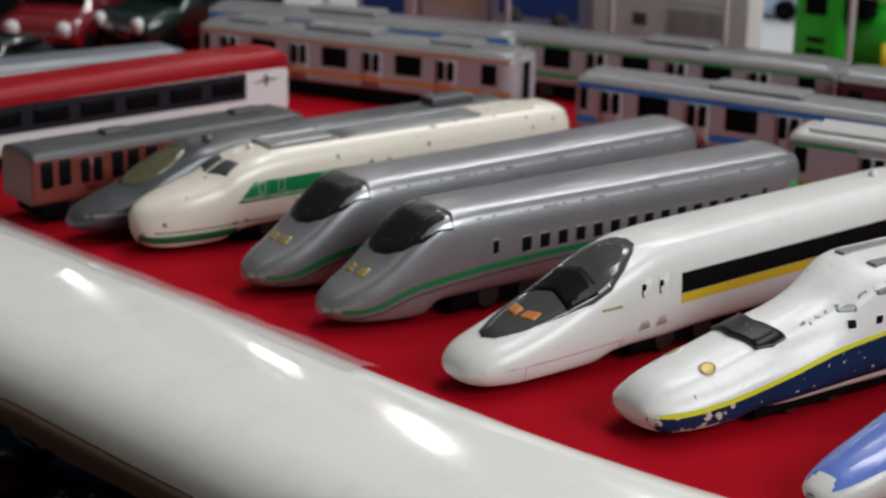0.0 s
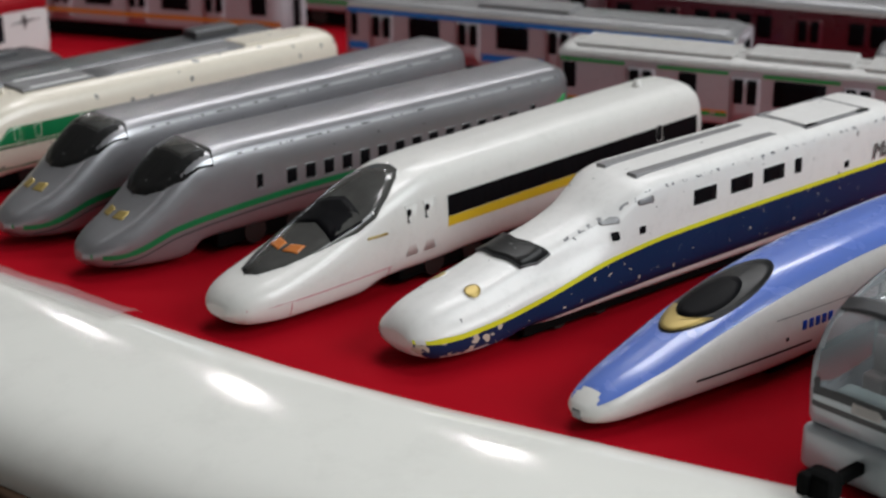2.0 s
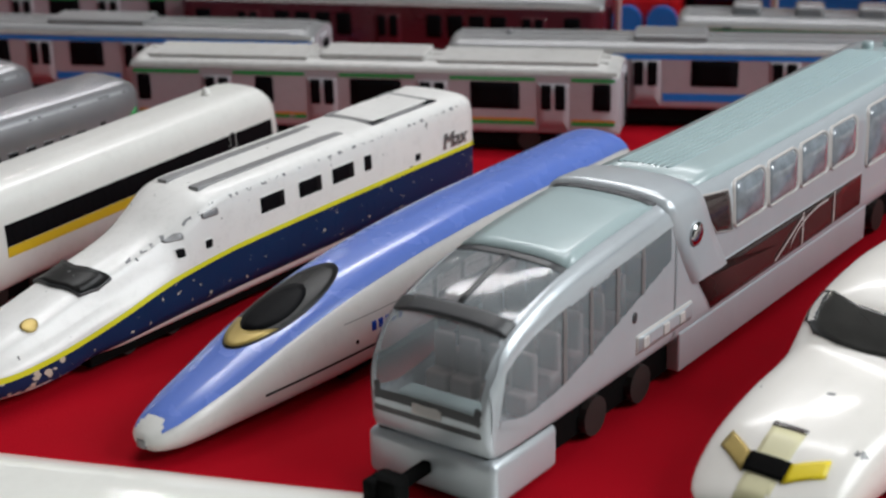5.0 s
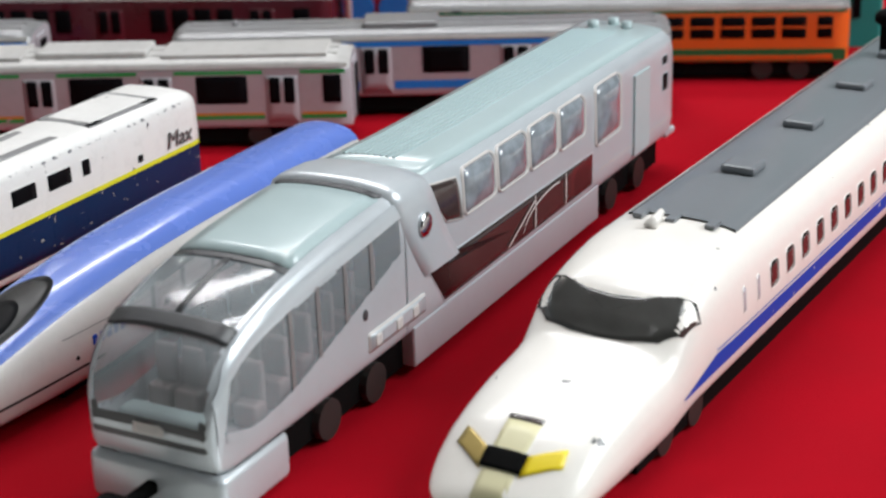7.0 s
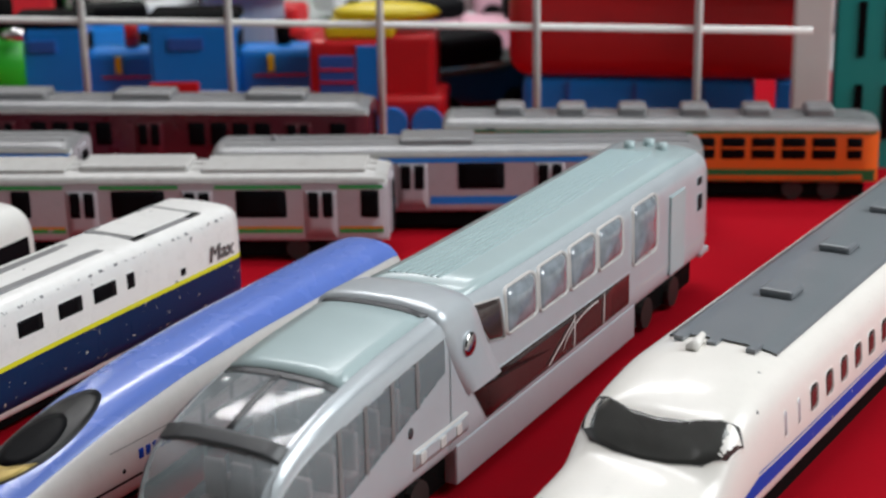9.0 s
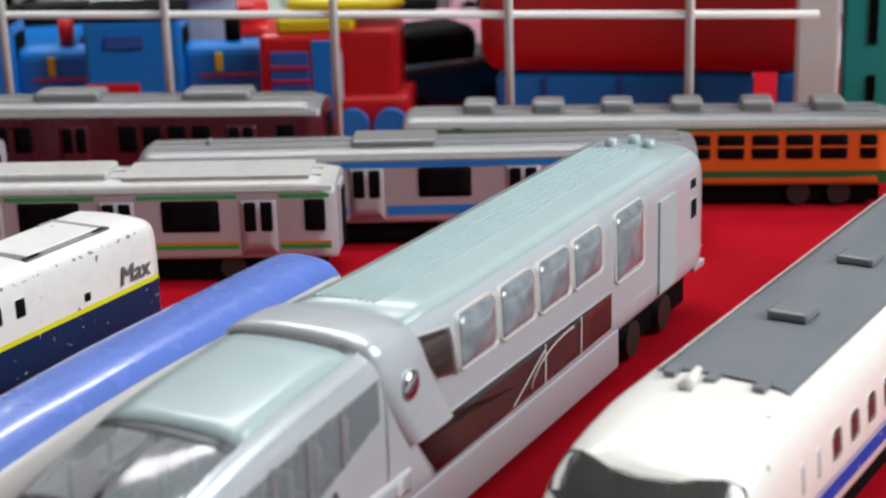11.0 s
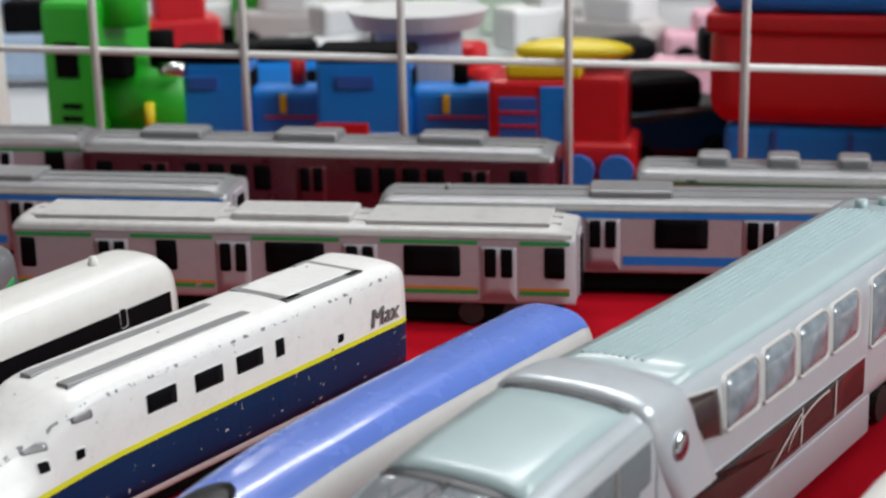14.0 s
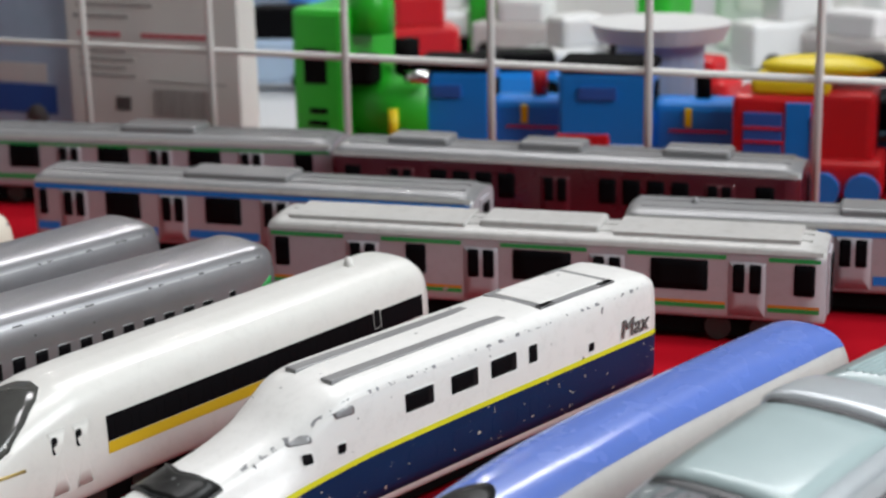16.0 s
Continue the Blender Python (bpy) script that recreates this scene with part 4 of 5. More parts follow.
        window_row(t, h, [.2170], .0325, .0042, .0022, (sg,), M["mint_silver"], name="door_window")
        band("sill_line", f, .1700, L - .002, .0148, .0152, M["lines"], t, .0002, "raised seam", 12, 1, .022)
        patch("badge", f, oval(.0742, .0325, .0026, .0026, 18), M["chrome"], t, .0014, "round metal badge", rim=M["mint_silver"], bulge=.0004)
    # broad ring across the roof, flat front roof, ribbed rear roof
    verts, faces = [], []
    k0 = NR // 2 - 3
    for q, off in ((.0640, .0000), (.0646, .0012), (.0670, .0014), (.0750, .0013), (.0784, .0009), (.0792, .0000)):
        r = h.ring(q)
        half = [(r[j, 0], r[j, 1]) for j in range(k0, NR)]
        full = half + [(-a, b) for a, b in half[-2::-1]]
        for a, b in full:
            n = Vector((a * .8, b - .016)).normalized()
            verts.append((q + .010 * max(0, 1 - (b - .022) / .020) ** 1.5, a + n.x * off, b + n.y * off))
    w = len(full)
    for i in range(5):
        for j in range(w - 1):
            faces.append((i * w + j, i * w + j + 1, (i + 1) * w + j + 1, (i + 1) * w + j))
    mesh_ob("roof_ring", verts, faces, M["mint_silver"], t, "silver ring over the roof")
    patch("roof_gap", lid, quad([(.0618, -.0115), (.0640, -.0120), (.0640, .0120), (.0618, .0115)], 6), M["grey_rubber"], t, .0006, "dark gap before the ring")
    patch("front_roof", lid, quad([(.0295, -.0122), (.0622, -.0122), (.0622, .0122), (.0295, .0122)], 10), M["mint"], t, .0004, "pale mint front roof", rings=4)
    patch("rear_roof", lid, quad([(.0748, -.0122), (L - .004, -.0122), (L - .004, .0122), (.0748, .0122)], 12), M["mint"], t, .0003, "pale mint rear roof", rings=4)
    for k in range(9):
        yy = -.0030 + .0015 * k
        verts, faces = [], []
        for q in np.linspace(.0850, L - .016, 8):
            z = h.top(q, yy)[2]
            verts += [(q, yy - .0003, z), (q, yy - .0002, z + .0007), (q, yy + .0002, z + .0007), (q, yy + .0003, z)]
        for i in range(7):
            faces += [(4 * i + j, 4 * i + j + 1, 4 * i + j + 5, 4 * i + j + 4) for j in range(3)]
        mesh_ob("roof_rib", verts, faces, M["mint"], t, smooth=False)
    for q, yy in ((L - .010, -.004), (L - .007, .001), (L - .012, .005)):
        part("roof_vent", cyl_bm((q, yy, .0412), (0, 0, 1), .0016, .0028, 12), M["mint"], t)
    box("rear_step", L - .006, L + .0015, -hw * .98, -hw * .55, .0090, .0108, M["mint_silver"], t, .0004)
    return t


# ---- commuter cars ----
def commuter(name, x, y, turn, L, label, body, roof, lines, units, door_at=(.185, .405, .63, .87), win_at=((.03, .0045), (.285, .0060), (.515, .0165), (.755, .0155), (.965, .0055)),
             top=0.0278, cab=False, hw=.0118, win_high=.0086, rail=False):
    """Local x runs along the near side from its first end; the near side is y = 0."""
    t = thing(name, x, y, 0, turn, label, "toy train", "toy trains on the red cloth")
    z0, zr = .0062, .0062 + (top - .0062) * .865
    h = Hull([(0, hw * .95, z0, top - .0012, 1), (.0012, hw, z0, top, 1), (L - .0012, hw, z0, top, 1), (L, hw * .95, z0, top - .0012, 1)], BOXY, BOXY)
    b = h.mesh("body", [body, roof], t, "", 40, lambda q, a, z: 1 if z > zr else 0)
    b.location.y = hw

    def own(ob):
        ob.location.y += hw
        return ob

    f = h.side(-1)
    own(box("underframe", .004, L - .004, -hw * .86, hw * .86, .0010, .0066, M["black"], t))
    for wx in (.016, .028, L - .028, L - .016):
        for sg in (-1, 1):
            own(part("wheel", cyl_bm((wx, sg * hw * .84, .0036), (0, 1, 0), .0035, .002, 14), M["steel"], t, smooth=False))
    zw = .0062 + (top - .0062) * .52
    doors = [L * q for q in door_at]
    for s in (-1, 1):
        fs = h.side(s)
        own(band("gutter", fs, .001, L - .001, zr - .0003, zr + .0007, roof if roof is M["grey_rubber"] else M["roof_light"], t, .00035, n=12, m=2))
        for za, zb, mat, gaps in lines:
            if za > .0195:
                za, zb = za + zr - .0232, zb + zr - .0232
            if gaps:
                cuts = [.001] + [q for d in doors for q in (d - .0052, d + .0052)] + [L - .001]
                for p, q in zip(cuts[0::2], cuts[1::2]):
                    if q - p > .004:
                        own(band("stripe", fs, p + .0004, q - .0004, za, zb, mat, t, .00012, n=8, m=1))
            else:
                own(band("stripe", fs, .001, L - .001, za, zb, mat, t, .00012, n=12, m=1))
        for q, w in win_at:
            own(patch("window", fs, rrect(L * q, zw + .0006, w, win_high, .0007), M["pane"], t, .00004, rings=2, rim=body, rim_width=.0003, rim_off=.0001))
            if rail:
                own(band("window_rail", fs, L * q - w / 2, L * q + w / 2, zw + .0003, zw + .0010, body, t, .00016, n=2, m=1))
        for dx in doors:
            own(patch("door", fs, rrect(dx, zw - .0026, .0098, .0150, .0003), body, t, .00006, rings=2, rim=body, rim_width=.0002, rim_off=.00010))
            for q in (-.0022, .0022):
                own(patch("door_window", fs, rrect(dx + q, zw + .0003, .0032, .0080, .0006), M["pane"], t, .00014, rings=2))
    for q, w, d, hgt in units:
        zt = h.top(min(q + w / 2, L), 0)[2]
        own(part("roof_unit", box_bm(q, q + w, -d, d, zt - .0022, zt + hgt, min(.0016, hgt * .75), 3), roof, t, smooth=False))
    for yy in (-.006, 0, .006):
        zt = h.top(L / 2, yy)[2]
        own(box("roof_rib", .004, L - .004, yy - .0002, yy + .0002, zt - .0003, zt + .00025, roof, t, .0001))
    # gangway end
    end = part("end_panel", box_bm(L - .0002, L + .0007, -hw * .42, hw * .42, .0070, zr - .0005, .0003), body, t, "end wall with gangway frame", smooth=False)
    own(end)
    own(part("gangway", box_bm(L + .0004, L + .0012, -hw * .28, hw * .28, .0072, zr - .0022, .0003), M["pane"], t, "dark gangway opening", smooth=False))
    if cab:
        own(part("cab_window", box_bm(-.0006, .0004, -hw * .8, hw * .8, zw - .0030, zw + .0036, .0003), M["pane"], t, "dark cab window", smooth=False))
    return t


silver_bullet(-0.0190, 0.3395, 31.7, "silver toy bullet train with green stripe and smoked windscreen")
silver_bullet(-0.0405, 0.3672, 34.5, "scratched silver toy bullet train with green stripe, beside a cream one")
green_bullet(-0.0765, 0.4045, 33.8)
dark_bullet(-0.0968, 0.4142, 34.0)
rail_train(0.0140, 0.2960, 35.4)
deck_train(0.0525, 0.2705, 30.6)
blue_train(0.0843, 0.2303, 30.2)
dome_train(0.1303, 0.1936, 31.0)
blue_striped_train(0.1745, 0.1546, 27.0)

G, S_, B_ = M["green_line"], M["silver_dark"], M["blue_line"]
commuter("commuter_car", .134, .453, -33.5, .157, "worn grey toy commuter car with green and orange lines", M["body_grey"], M["roof_light"],
         [(.0211, .0222, G, 4), (.0090, .0102, G, 4), (.01025, .0110, M["orange_line"], 4)], [(.062, .034, .0075, .0014), (.006, .052, .0086, .0004), (.10, .05, .0086, .0004)], cab=True)
commuter("commuter_car", .0745, .543, -34.5, .150, "grey toy commuter car with sky blue lines", M["body_grey"], M["silver_dark"],
         [(.0208, .0224, B_, 0), (.0088, .0114, B_, 4)], [(.052, .036, .0072, .0013)], door_at=(.10, .335, .57, .80), win_at=((.025, .0030), (.218, .0125), (.452, .0125), (.685, .0125), (.93, .0070)), cab=True)
commuter("commuter_car", .2328, .4245, -32.5, .157, "silver toy commuter car with sky blue lines beside the dome train", M["body_grey"], M["silver_dark"],
         [(.0208, .0224, B_, 0), (.0088, .0114, B_, 4)], [(.060, .024, .0072, .0014), (.018, .002, .002, .0014)], door_at=(.135, .41, .69, .92), win_at=((.04, .0050), (.27, .0150), (.55, .0150), (.81, .0125)))
commuter("commuter_car", -.0776, .649, -29.0, .150, "grey toy commuter car with an orange line", M["body_grey"], M["silver_dark"],
         [(.0098, .0116, M["orange_line"], 0), (.0216, .0224, M["orange_line"], 0)], [(.05, .034, .0072, .002), (.012, .02, .0072, .0012), (.11, .02, .0072, .0012)], door_at=(.10, .335, .57, .80), win_at=((.025, .0030), (.218, .0125), (.452, .0125), (.685, .0125), (.93, .0070)))
commuter("commuter_car", -.0776, .6905, -26.0, .150, "grey toy commuter car with a pale blue line at the back", M["body_grey"], M["silver_dark"],
         [(.0206, .0224, B_, 0)], [(.05, .034, .0072, .002)], door_at=(.10, .335, .57, .80), win_at=((.025, .0030), (.218, .0125), (.452, .0125), (.685, .0125), (.93, .0070)))
commuter("commuter_car", .0480, .6365, -31.5, .153, "grey toy commuter car with light green panels", M["body_grey"], M["silver_dark"],
         [(.0206, .0216, G, 0), (.0095, .0112, G, 5)], [(.070, .030, .0072, .002)], door_at=(.10, .335, .57, .80), win_at=((.025, .0030), (.218, .0125), (.452, .0125), (.685, .0125), (.93, .0070)))
commuter("commuter_car", .1730, .5350, -36.2, .157, "dark maroon toy commuter car with a pale grey roof", M["maroon"], M["silver_dark"],
         [(.0224, .0236, M["card"], 0)], [(.018, .022, .0060, .0024), (.064, .022, .0060, .0024), (.112, .022, .0060, .0024)], door_at=(.16, .5, .84), win_at=tuple((q, .0058) for q in (.05, .245, .295, .345, .395, .61, .66, .71, .76, .93)), top=.0310, win_high=.0084)
commuter("commuter_car", .3154, .4190, -36.0, .147, "orange and green toy railcar with a grey roof", M["orange"], M["silver_dark"],
         [(.0068, .0108, M["green"], 0), (.0214, .0222, M["green"], 0), (.0223, .0234, M["cream"], 0)], [(.018 + .021 * i, .010, .0058, .0030) for i in range(6)], door_at=(), win_at=tuple((.055 + .0685 * i, .0080 if i < 13 else .005) for i in range(14)), win_high=.0074, rail=True)
commuter("railcar", -.1105, .4305, 36.5, .104, "old rust red toy railcar with a grey roof", M["brick"], M["grey_rubber"], [], [(.03, .010, .003, .0016), (.08, .012, .003, .0016)], door_at=(.2, .5, .8), win_at=tuple((q, .0042) for q in (.05, .11, .29, .345, .41, .59, .645, .71, .89, .95)), top=.0235, hw=.0108)
rx = thing("express_train", -.0357 - .17 * math.cos(radians(37)), .569 - .17 * math.sin(radians(37)), 0, 37, "red, black and white toy express train", "toy train", "toy trains on the red cloth")
hx = Hull([(0, .0120, .0050, .0292, 1), (.168, .0124, .0050, .0302, 1), (.170, .0118, .0055, .0292, 1)], TALL, TALL)
ob = hx.mesh("body", [M["toy_white"], M["red"]], rx, "", 50, lambda q, a, z: 1 if z > .0236 else 0)
ob.location.y = .0124
for sg in (-1, 1):
    o = band("window_band", hx.side(sg), .001, .150, .0130, .0232, M["ink"], rx, .00015, "black window band", 20, 3)
    o.location.y = .0124
    for k in range(8):
        o = patch("window", hx.side(sg), rrect(.012 + .0185 * k, .0182, .0140, .0056, .0006), M["pane"], rx, .0002, rings=2)
        o.location.y = .0124
    o = patch("emblem", hx.side(sg), quad([(.1525, .0186), (.1585, .0190), (.1590, .0165), (.1605, .0190), (.1665, .0196), (.1605, .0200), (.1590, .0226), (.1580, .0199)], 2), M["print_dark"], rx, .00015, "small black star emblem", mid=(.1595, .0194))
    o.location.y = .0124
box("underframe", .004, .166, .002, .0228, .001, .0055, M["black"], rx)
gx = thing("express_train", -.0745 - .17 * math.cos(radians(30)), .590 - .17 * math.sin(radians(30)), 0, 30, "plain grey toy express train", "toy train", "toy trains on the red cloth")
hg = Hull([(0, .0116, .0050, .0265, 1), (.165, .0118, .0050, .0270, 1), (.170, .0105, .0060, .0240, 1)], ROUND, ROUND)
o = hg.mesh("body", M["grey_plastic"], gx, "", 30)
o.location.y = .0118
o = patch("emblem", hg.side(-1), rrect(.152, .0215, .012, .004, .0004), M["blue_deep"], gx, .0002, "blue and green square mark")
o.location.y = .0118
box("underframe", .004, .166, .002, .0218, .001, .0055, M["black"], gx)

# ---- wire rack and what stands behind it ----
W0, TURN_W = Vector((.2316, .5405, 0)), -41.0
U, N_ = Vector((.755, -.656, 0)), Vector((.656, .755, 0))


def rack_thing(name, s, off, label, category, z=-.002, extra=0.0, group=""):
    p = W0 + U * s + N_ * off
    return thing(name, p.x, p.y, z, TURN_W + extra, label, category, group)


rack = rack_thing("wire_rack", 0, 0, "white coated wire grid panel behind the trains", "wire rack")
for k in range(-9, 5):
    part("wire", cyl_bm((.001 + .0567 * k, 0, .085), (0, 0, 1), .0014, .175, 12), M["wire"], rack)
for z in (.0045, .0552, .1119, .165):
    part("wire", cyl_bm((-.118, .0012, z), (1, 0, 0), .0013, .77, 12), M["wire"], rack)
post = rack_thing("steel_post", .268, .030, "white square steel post beside the rack", "post")
box("post_tube", -.0068, .0068, -.006, .006, 0, .40, M["wire"], post, .001)
teal = rack_thing("slotted_post", .291, .032, "teal slotted steel post", "post")
box("post_tube", -.0150, .0130, -.008, .008, 0, .40, M["teal"], teal, .001)
for k in range(12):
    for q in (-.006, .004):
        box("slot", q - .0014, q + .0014, -.0086, -.0078, .012 + .03 * k, .032 + .03 * k, M["pane"], teal, .0003)

card = rack_thing("cardboard_box", -.150, .020, "white printed cardboard box with a barcode", "box")
box("carton", -.042, .038, 0, .014, 0, .100, M["card"], card, .0008)


def print_bar(name, x0, x1, z0, z1, mat, parent, y=-.0004):
    return box(name, x0, x1, y, y + .0006, z0, z1, mat, parent, .00005)


random.seed(4)
q = -.002
while q < .026:
    w = random.choice((.0004, .0007, .0011))
    print_bar("barcode_bar", q, q + w, .0245, .0360, M["print_grey"], card)
    q += w + random.choice((.0004, .0007))
print_bar("print_line", -.036, -.016, .0560, .0578, M["print_red"], card)
print_bar("print_line", -.006, .024, .0560, .0578, M["print_red"], card)
for k, (a, b) in enumerate(((-.038, -.012), (-.036, .000), (-.030, .012), (-.038, -.020), (-.006, .030), (-.034, .030))):
    print_bar("print_line", a, b, .0635 + .0045 * k, .0647 + .0045 * k, M["print_grey"], card)
for k in range(4):
    print_bar("print_line", -.036, -.010 - .004 * (k % 2), .040 + .0032 * k, .0410 + .0032 * k, M["print_grey"], card)
print_bar("print_mark", -.020, -.013, .0265, .0320, M["print_dark"], card)
print_bar("print_frame", -.004, .032, .0385, .0390, M["print_grey"], card)
bus = rack_thing("picture_box", -.222, .024, "white toy box printed with a blue vehicle", "box")
box("carton", -.030, .028, 0, .05, 0, .095, M["print_sky"], bus, .0008)
print_bar("print_vehicle", -.026, .020, .022, .034, M["print_blue"], bus)
print_bar("print_window", -.020, .016, .035, .043, M["toy_white"], bus)
for q in (-.017, .010):
    part("print_wheel", cyl_bm((q, -.0006, .021), (0, 1, 0), .005, .0008, 18), M["print_dark"], bus)
box2 = rack_thing("picture_box", -.300, .03, "white toy box with blue and yellow print", "box")
box("carton", -.045, .040, 0, .05, 0, .09, M["toy_white"], box2, .0008)
print_bar("print_block", -.040, -.012, .010, .050, M["print_blue"], box2)
print_bar("print_block", .004, .034, .020, .045, M["pale_yellow"], box2)
print_bar("print_block", -.006, .000, .010, .050, M["print_grey"], box2)

gr = rack_thing("toy_locomotive", -.082, .050, "bright green plastic toy locomotive", "toy")
part("cab", box_bm(-.024, .000, 0, .05, 0, .066, .003), M["toy_green"], gr, smooth=False)
part("boiler", cyl_bm((.014, .020, .026), (1, 0, 0), .016, .034, 24), M["toy_green"], gr)
part("running_board", box_bm(-.026, .036, .002, .04, 0, .010, .001), M["toy_green"], gr, smooth=False)
part("funnel", cyl_bm((.020, .016, .046), (0, 0, 1), .005, .014, 18), M["black"], gr)
part("dome", cyl_bm((.004, .016, .066), (0, 0, 1), .010, .022, 18, .007), M["toy_green"], gr)
part("headlamp", cyl_bm((.0300, .004, .040), (1, 0, 0), .0028, .010, 14), M["chrome"], gr)
part("lens", box_bm(.0010, .0120, -.0004, .010, .0360, .0480, .002, 2), M["black"], gr, "black square lens", smooth=False)
part("cab_window", box_bm(-.018, -.008, -.0006, .001, .036, .050, .0003), M["black"], gr, smooth=False)
for k in range(3):
    box("louvre", -.017 + .0005 * k, -.008, -.0008, .0004, .014 + .005 * k, .016 + .005 * k, M["black"], gr, .0002)
part("pipe", cyl_bm((.020, .002, .020), (0, 0, 1), .002, .014, 10), M["yellow_plastic"], gr)


def blue_engine(s, label, w, hgt, red):
    e = rack_thing("toy_locomotive", s, .060, label, "toy", extra=10)
    part("cab", box_bm(0, w, 0, .022, .008, hgt, .0015), M["toy_blue"], e, smooth=False)
    part("boiler", box_bm(w - .002, w + .034, .004, .020, .006, hgt - .010, .004, 3), M["toy_blue"], e, smooth=False)
    part("roof", box_bm(-.001, w + .001, -.001, .024, hgt, hgt + .005, .0024, 3), M["black"], e, "black roof", smooth=False)
    part("footplate", box_bm(-.002, w + .036, .000, .024, .000, .009, .0008), M["toy_red"], e, "red footplate", smooth=False)
    box("cab_opening", w - .0005, w + .0006, .004, .018, hgt - .014, hgt - .004, M["black"], e, .0002)
    part("funnel", cyl_bm((w + .018, .012, hgt - .006), (0, 0, 1), .003, .012, 14), M["toy_red"] if not red else M["black"], e)
    box("vent", w * .22, w * .62, -.0010, .0004, hgt - .010, hgt - .005, M["print_blue"], e, .0003)
    box("lining", w + .006, w + .028, .0032, .0042, hgt - .022, hgt - .0212, M["toy_red"], e, .0001)
    box("number_plate", w + .012, w + .0145, .0028, .0042, hgt - .020, hgt - .013, M["yellow_plastic"], e, .0001)
    if red:
        part("buffer_beam", box_bm(-.001, w * .55, -.0016, .001, .004, .020, .001), M["toy_red"], e, "red buffer beam", smooth=False)
        part("snow", box_bm(w * .5, w * .98, -.0014, .001, .006, .016, .001), M["toy_white"], e, "white panel", smooth=False)
    for q in (.006, w, w + .018):
        part("wheel", cyl_bm((q, -.001, .006), (0, 1, 0), .0055, .002, 16), M["toy_blue"], e, smooth=False)
    return e


blue_engine(-.056, "blue plastic toy engine with a black roof", .030, .041, False)
blue_engine(.004, "blue toy engine with red buffer beam and white panel", .036, .043, True)

tr = rack_thing("toy_truck", .074, .050, "red plastic toy truck with blue wheels and yellow roof", "toy", extra=6)
part("cab", box_bm(.000, .030, 0, .030, .006, .040, .002), M["toy_red"], tr, smooth=False)
part("bonnet", box_bm(.028, .050, .002, .030, .006, .042, .003, 3), M["toy_red"], tr, smooth=False)
part("mudguard", box_bm(.026, .054, -.002, .030, .004, .018, .003, 3), M["toy_red"], tr, smooth=False)
box("window", .004, .018, -.0008, .0006, .012, .034, M["print_blue"], tr, .0004)
box("side_panel", .019, .028, -.0008, .0006, .008, .038, M["toy_blue"], tr, .0004)
box("ladder", .0285, .0300, -.0016, -.0004, .006, .034, M["print_sky"], tr, .0003)
for k in range(4):
    box("grille_bar", .0036, .0186, -.0014, -.0006, .013 + .005 * k, .0140 + .005 * k, M["toy_red"], tr, .0002)
for q in (.033, .047):
    part("wheel", cyl_bm((q, -.003, .0075), (0, 1, 0), .0062, .004, 20), M["toy_blue"], tr, smooth=False)
part("roof", box_bm(.006, .034, .002, .026, .040, .046, .002, 3), M["yellow_plastic"], tr, "yellow roof", smooth=False)
bm = bmesh.new()
bmesh.ops.create_uvsphere(bm, u_segments=20, v_segments=10, radius=1, matrix=Matrix.Translation((.030, .014, .049)) @ Matrix.Diagonal((.022, .011, .0045, 1)))
part("dish", bm, M["yellow_plastic"], tr, "yellow dish")

dk = rack_thing("toy_car", .128, .085, "dark toy vehicle with chrome trim", "toy", extra=35)
part("body", box_bm(-.016, .040, 0, .030, .004, .024, .004, 3), M["car_green"], dk, smooth=False)
part("cabin", box_bm(-.008, .024, .002, .028, .022, .036, .005, 3), M["pane"], dk, smooth=False)
for q in (-.006, .028):
    part("wheel", cyl_bm((q, -.001, .006), (0, 1, 0), .006, .004, 16), M["black"], dk, smooth=False)
ring = rack_thing("plastic_tray", .025, .125, "white round plastic tray", "tray")
bm = cyl_bm((0, 0, .052), (0, 0, 1), .026, .007, 36, .029)
part("tray", bm, M["toy_white"], ring, smooth=False)
part("tray_foot", cyl_bm((0, 0, .024), (0, 0, 1), .018, .049, 24), M["print_sky"], ring, smooth=False)

bin_ = rack_thing("toy_bin", .2105, .050, "large red plastic toy bin on a blue base", "toy")
part("bin_body", box_bm(-.0575, .0580, 0, .070, .0262, .0640, .009, 5), M["toy_red"], bin_, "glossy red bin")
part("lip", box_bm(-.0585, .0590, -.0012, .071, .0590, .0655, .0015, 2), M["toy_red"], bin_, "red rim")
part("lid", box_bm(-.0570, .0575, .0005, .069, .0655, .110, .006, 4), M["toy_blue"], bin_, "blue lid")
part("base", box_bm(-.0520, .0380, .004, .066, 0, .0262, .003, 3), M["toy_blue"], bin_, "blue base", smooth=False)
for q in (-.034, -.008, .018):
    box("base_rib", q - .001, q + .001, .0032, .010, .002, .025, M["print_blue"], bin_, .0003)
box("clip", .046, .057, .004, .024, 0, .0262, M["toy_blue"], bin_, .001, "blue clip")

